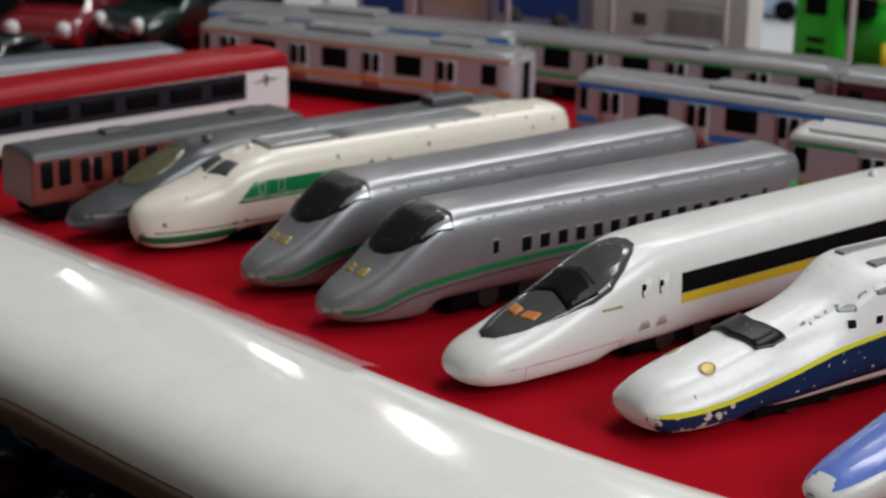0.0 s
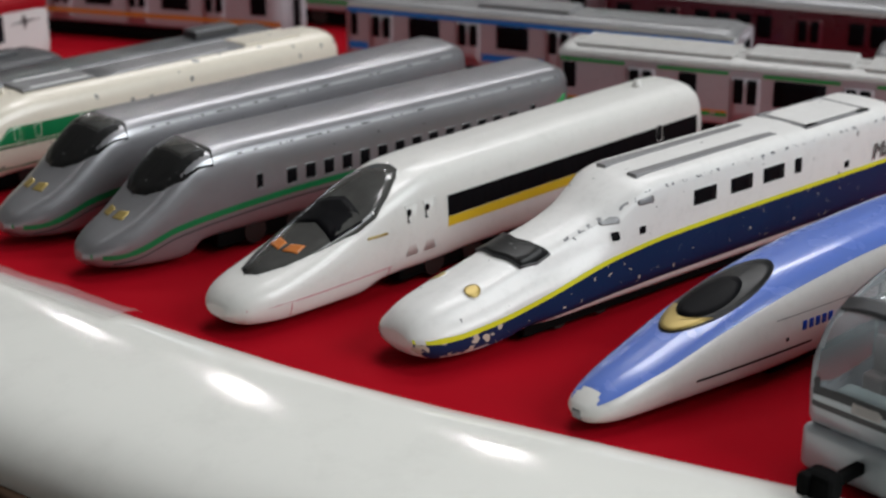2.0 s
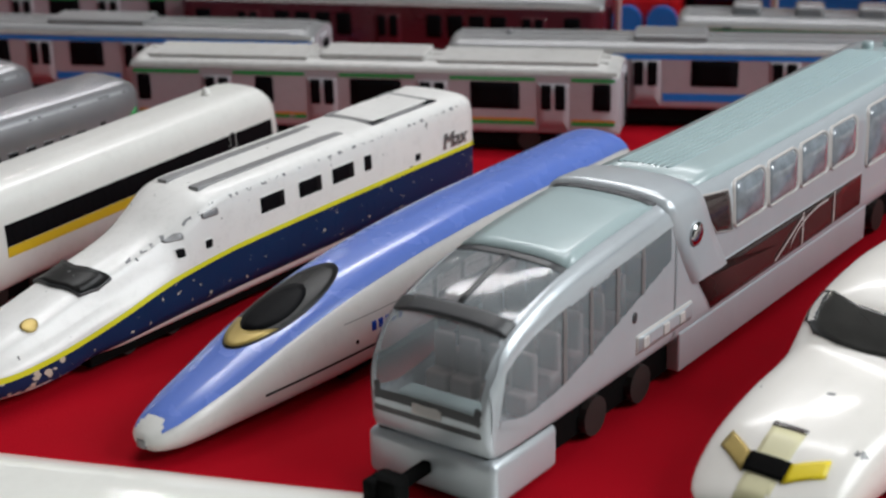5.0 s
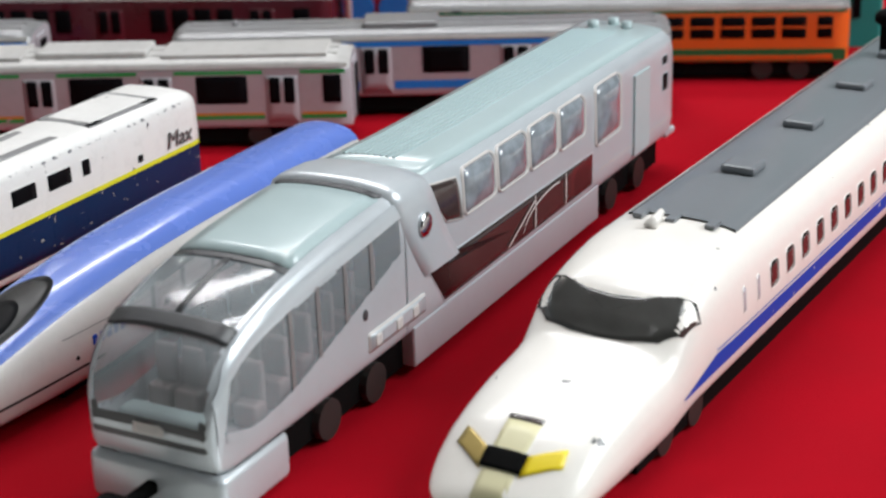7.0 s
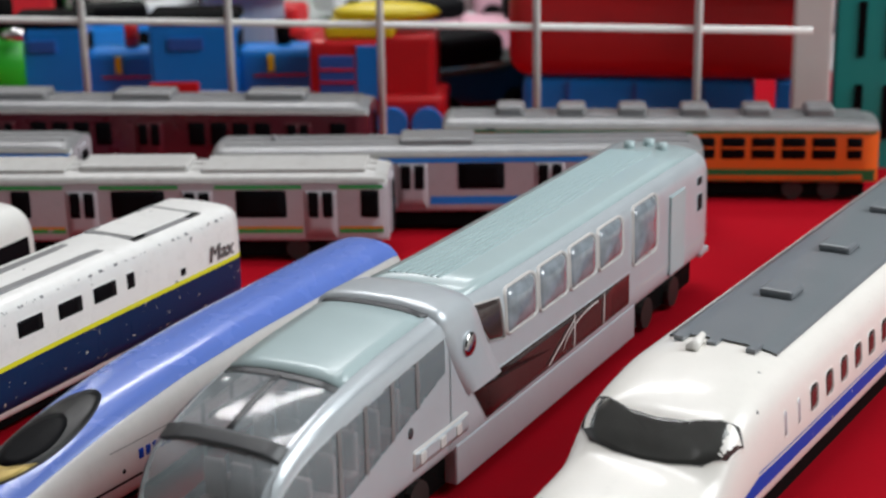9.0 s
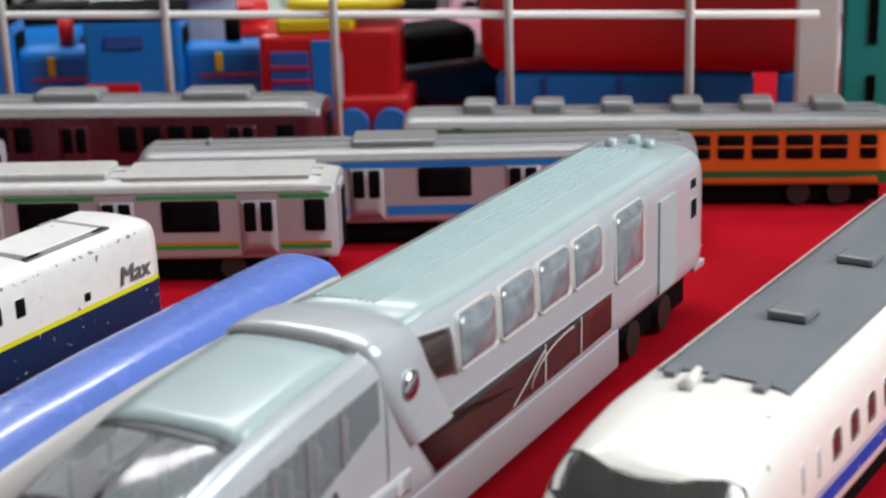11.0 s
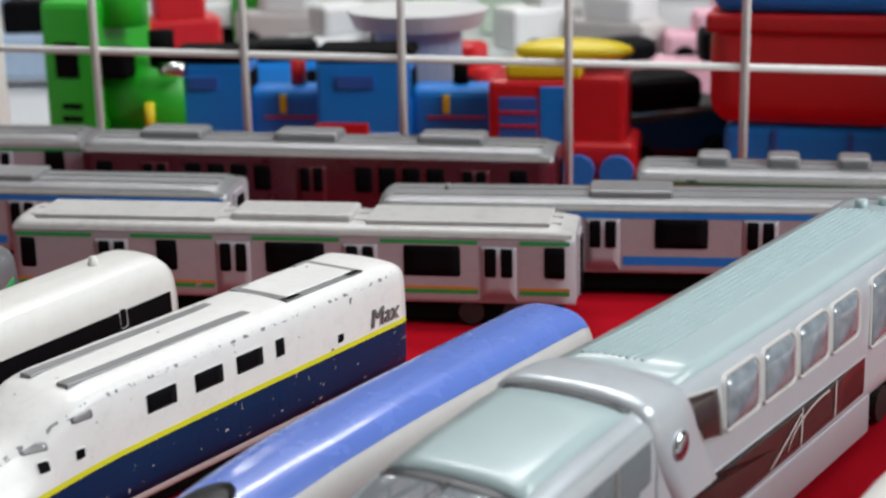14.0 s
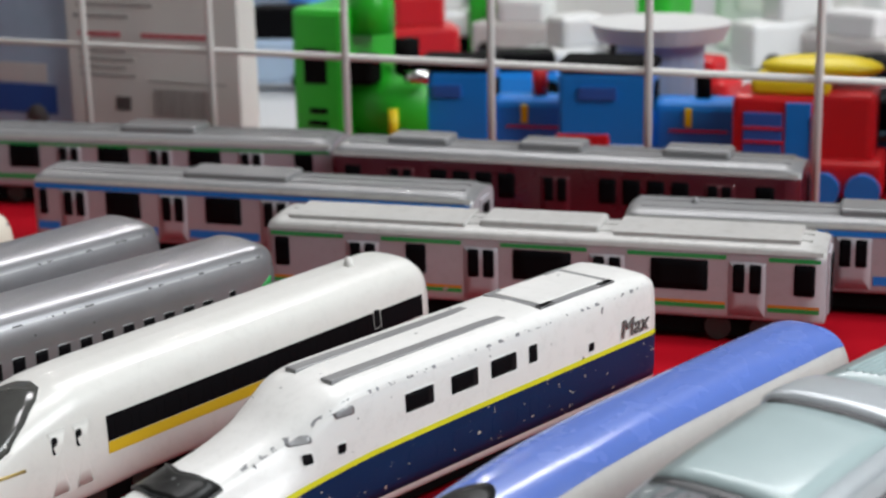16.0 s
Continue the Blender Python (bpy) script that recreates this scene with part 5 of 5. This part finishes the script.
# goods farther back in the hall
random.seed(21)
for k in range(26):
    mat = random.choice(("toy_blue", "toy_red", "pink", "toy_white", "toy_white", "print_sky", "lines", "pink"))
    hue = {"toy_blue": "bright blue", "toy_red": "bright red", "pink": "pale pink", "toy_white": "white", "print_sky": "pale blue", "lines": "pale grey"}[mat]
    c = rack_thing("toy_vehicle", -.36 + .030 * k + random.uniform(-.01, .01), random.uniform(.20, .36), hue + " toy vehicle on the back table", "toy", extra=random.uniform(-50, 50), group="toys on the back table")
    w, hh = random.uniform(.022, .036), random.uniform(.016, .030)
    part("body", box_bm(-w, w, -.012, .012, .004, hh, .003, 2), M[mat], c, smooth=False)
    part("cab", box_bm(-w * .4, w * .7, -.010, .010, hh - .001, hh * 1.6, .003, 2), M[random.choice(("pane", "toy_white", mat))], c, smooth=False)
    for q in (-.6, .6):
        part("wheel", cyl_bm((w * q, -.012, .006), (0, 1, 0), .006, .004, 14), M["black"], c, smooth=False)
random.seed(11)
back = [(.02, .42, .10, .07, "toy_white"), (-.10, .36, .12, .06, "toy_green"), (.14, .46, .07, .09, "pink"), (.24, .52, .10, .06, "print_sky"), (-.22, .40, .10, .09, "card"),
        (.33, .50, .09, .10, "toy_white"), (.42, .42, .08, .12, "pink"), (.36, .30, .06, .14, "toy_white"), (-.33, .45, .12, .08, "print_sky"), (.10, .62, .18, .10, "shelf"), (-.02, .56, .08, .10, "brick"), (.48, .62, .2, .2, "card")]
for s, off, w, hgt, mat in back:
    kind = {"toy_white": "white", "toy_green": "green", "pink": "pink", "print_sky": "pale blue", "card": "off-white", "shelf": "grey", "brick": "rust red"}[mat]
    c = rack_thing("toy_carton", s, off, kind + " packaged toy on the back table", "toy", extra=random.uniform(-15, 15), group="packaged toys")
    part("carton", box_bm(-w / 2, w / 2, 0, w * .5, 0, hgt, .004), M[mat], c, smooth=False)
    part("flap", box_bm(-w * .35, w * .35, -.001, .001, hgt * .35, hgt * .75, .0005), M["card" if mat != "card" else "print_grey"], c, smooth=False)


# ---- model cars ----
def model_car(name, x, y, turn, z, paint, label, k=1.0, group=""):
    c = thing(name, x, y, z, turn, label, "toy car", group)
    c.scale = (k, k, k)
    bm = bmesh.new()
    pr = [(-.038, .007), (-.040, .012), (-.0385, .0175), (-.030, .0200), (-.016, .0212), (-.008, .0300), (.012, .0315), (.026, .0290), (.033, .0210), (.0375, .0180), (.038, .008)]
    rows = []
    for yy, sh in ((-.0195, .90), (-.0185, .97), (-.012, 1.0), (0, 1.02), (.012, 1.0), (.0185, .97), (.0195, .90)):
        rows.append([bm.verts.new((a * (1 if abs(yy) < .019 else .985), yy * (1 - .16 * max(0, (b - .02) / .012)), .006 + (b - .006) * sh)) for a, b in pr])
    for i in range(len(rows) - 1):
        for j in range(len(pr) - 1):
            bm.faces.new((rows[i][j], rows[i][j + 1], rows[i + 1][j + 1], rows[i + 1][j]))
        bm.faces.new((rows[i][-1], rows[i][0], rows[i + 1][0], rows[i + 1][-1]))
    bm.faces.new(rows[0][::-1])
    bm.faces.new(rows[-1])
    bmesh.ops.recalc_face_normals(bm, faces=bm.faces)
    part("body", bm, paint, c)
    part("windscreen", box_bm(-.0150, -.0095, -.0145, .0145, .0220, .0295, .001), M["pane"], c, smooth=False)
    for sg in (-1, 1):
        part("headlight", cyl_bm((-.0392, sg * .0125, .0150), (1, 0, .25), .0036, .003, 18), M["lamp_glass"], c, "round clear headlight")
        box("side_window", -.008, .024, sg * .0172 - .0006, sg * .0172 + .0006, .0225, .0285, M["pane"], c, .0004)
        for q in (-.025, .025):
            part("wheel", cyl_bm((q, sg * .0175, .0062), (0, 1, 0), .0062, .005, 18), M["black"], c, smooth=False)
    part("grille", box_bm(-.0410, -.0385, -.0085, .0085, .0090, .0135, .0008), M["chrome"], c, "chrome grille", smooth=False)
    part("bumper", box_bm(-.0415, -.0380, -.0170, .0170, .0055, .0080, .0008), M["black"], c, smooth=False)
    return c


# added dark backdrop that stands in for the black background behind the cars
case = thing("car_backdrop", -.20, .80, -.002, 0, "black backdrop and base added behind the model cars", "display case")
box("back_panel", -.28, .150, .060, .066, 0, .16, M["black"], case, .001)
box("base", -.28, .150, -.02, .060, 0, .004, M["black"], case, .001)
model_car("toy_car", -.150, .735, 80, -.001, M["car_red"], "dark red model car with round headlights", 1.0, "model cars")
model_car("toy_car", -.095, .742, 50, -.001, M["car_green"], "dark green model car with round headlights", 1.05, "model cars")
model_car("toy_car", -.215, .740, 85, -.001, M["car_blue"], "glossy blue model car at the back", 1.0, "model cars")
model_car("toy_car", -.165, .640, 60, -.001, M["car_green"], "small green model car beside a grey train", .7, "model cars")
seed = [model_car("toy_car", -.25, .40, 20, -.115, M[m], lab, .42, "small cars on the lower shelf") for m, lab in
        (("car_red", "small dark red toy car on the lower shelf"), ("car_blue", "small blue toy car on the lower shelf"), ("car_green", "small dark green toy car on the lower shelf"),
         ("toy_white", "small white toy car on the lower shelf"), ("grey_rubber", "small dark grey toy car on the lower shelf"))]
random.seed(7)
spots = [(i, j) for i in range(9) for j in range(9)]
for i, j in spots:
    ob = random.choice(seed + [seed[1], seed[4], seed[2]])
    copy_thing(ob, pose(-.32 + .036 * i + random.uniform(-.006, .006), .28 + .040 * j + random.uniform(-.006, .006), -.115, 0, 0, random.uniform(0, 360)))


def ceiling_lamp(x, y):
    m = bpy.data.materials.get("lamp_glow") or bpy.data.materials.new("lamp_glow")
    m.use_nodes = True
    b = m.node_tree.nodes["Principled BSDF"]
    b.inputs["Emission Color"].default_value, b.inputs["Emission Strength"].default_value = (1, 0.98, 0.95, 1), 90
    c = thing("ceiling_lamp", x, y, 1.30, 0, "round white pendant lamp", "lamp", "ceiling lamps")
    part("cord", cyl_bm((0, 0, .28), (0, 0, 1), .004, .46, 10), M["toy_white"], c)
    part("shade", cyl_bm((0, 0, .03), (0, 0, 1), .11, .05, 28, .06), M["toy_white"], c, smooth=False)
    part("bulb", cyl_bm((0, 0, 0), (0, 0, 1), .040, .012, 28), m, c, "glowing lamp disc", smooth=False)


for q in ((-.768, 4.056), (-.211, 3.52), (.08, 2.91), (.576, 2.68)):
    ceiling_lamp(*q)
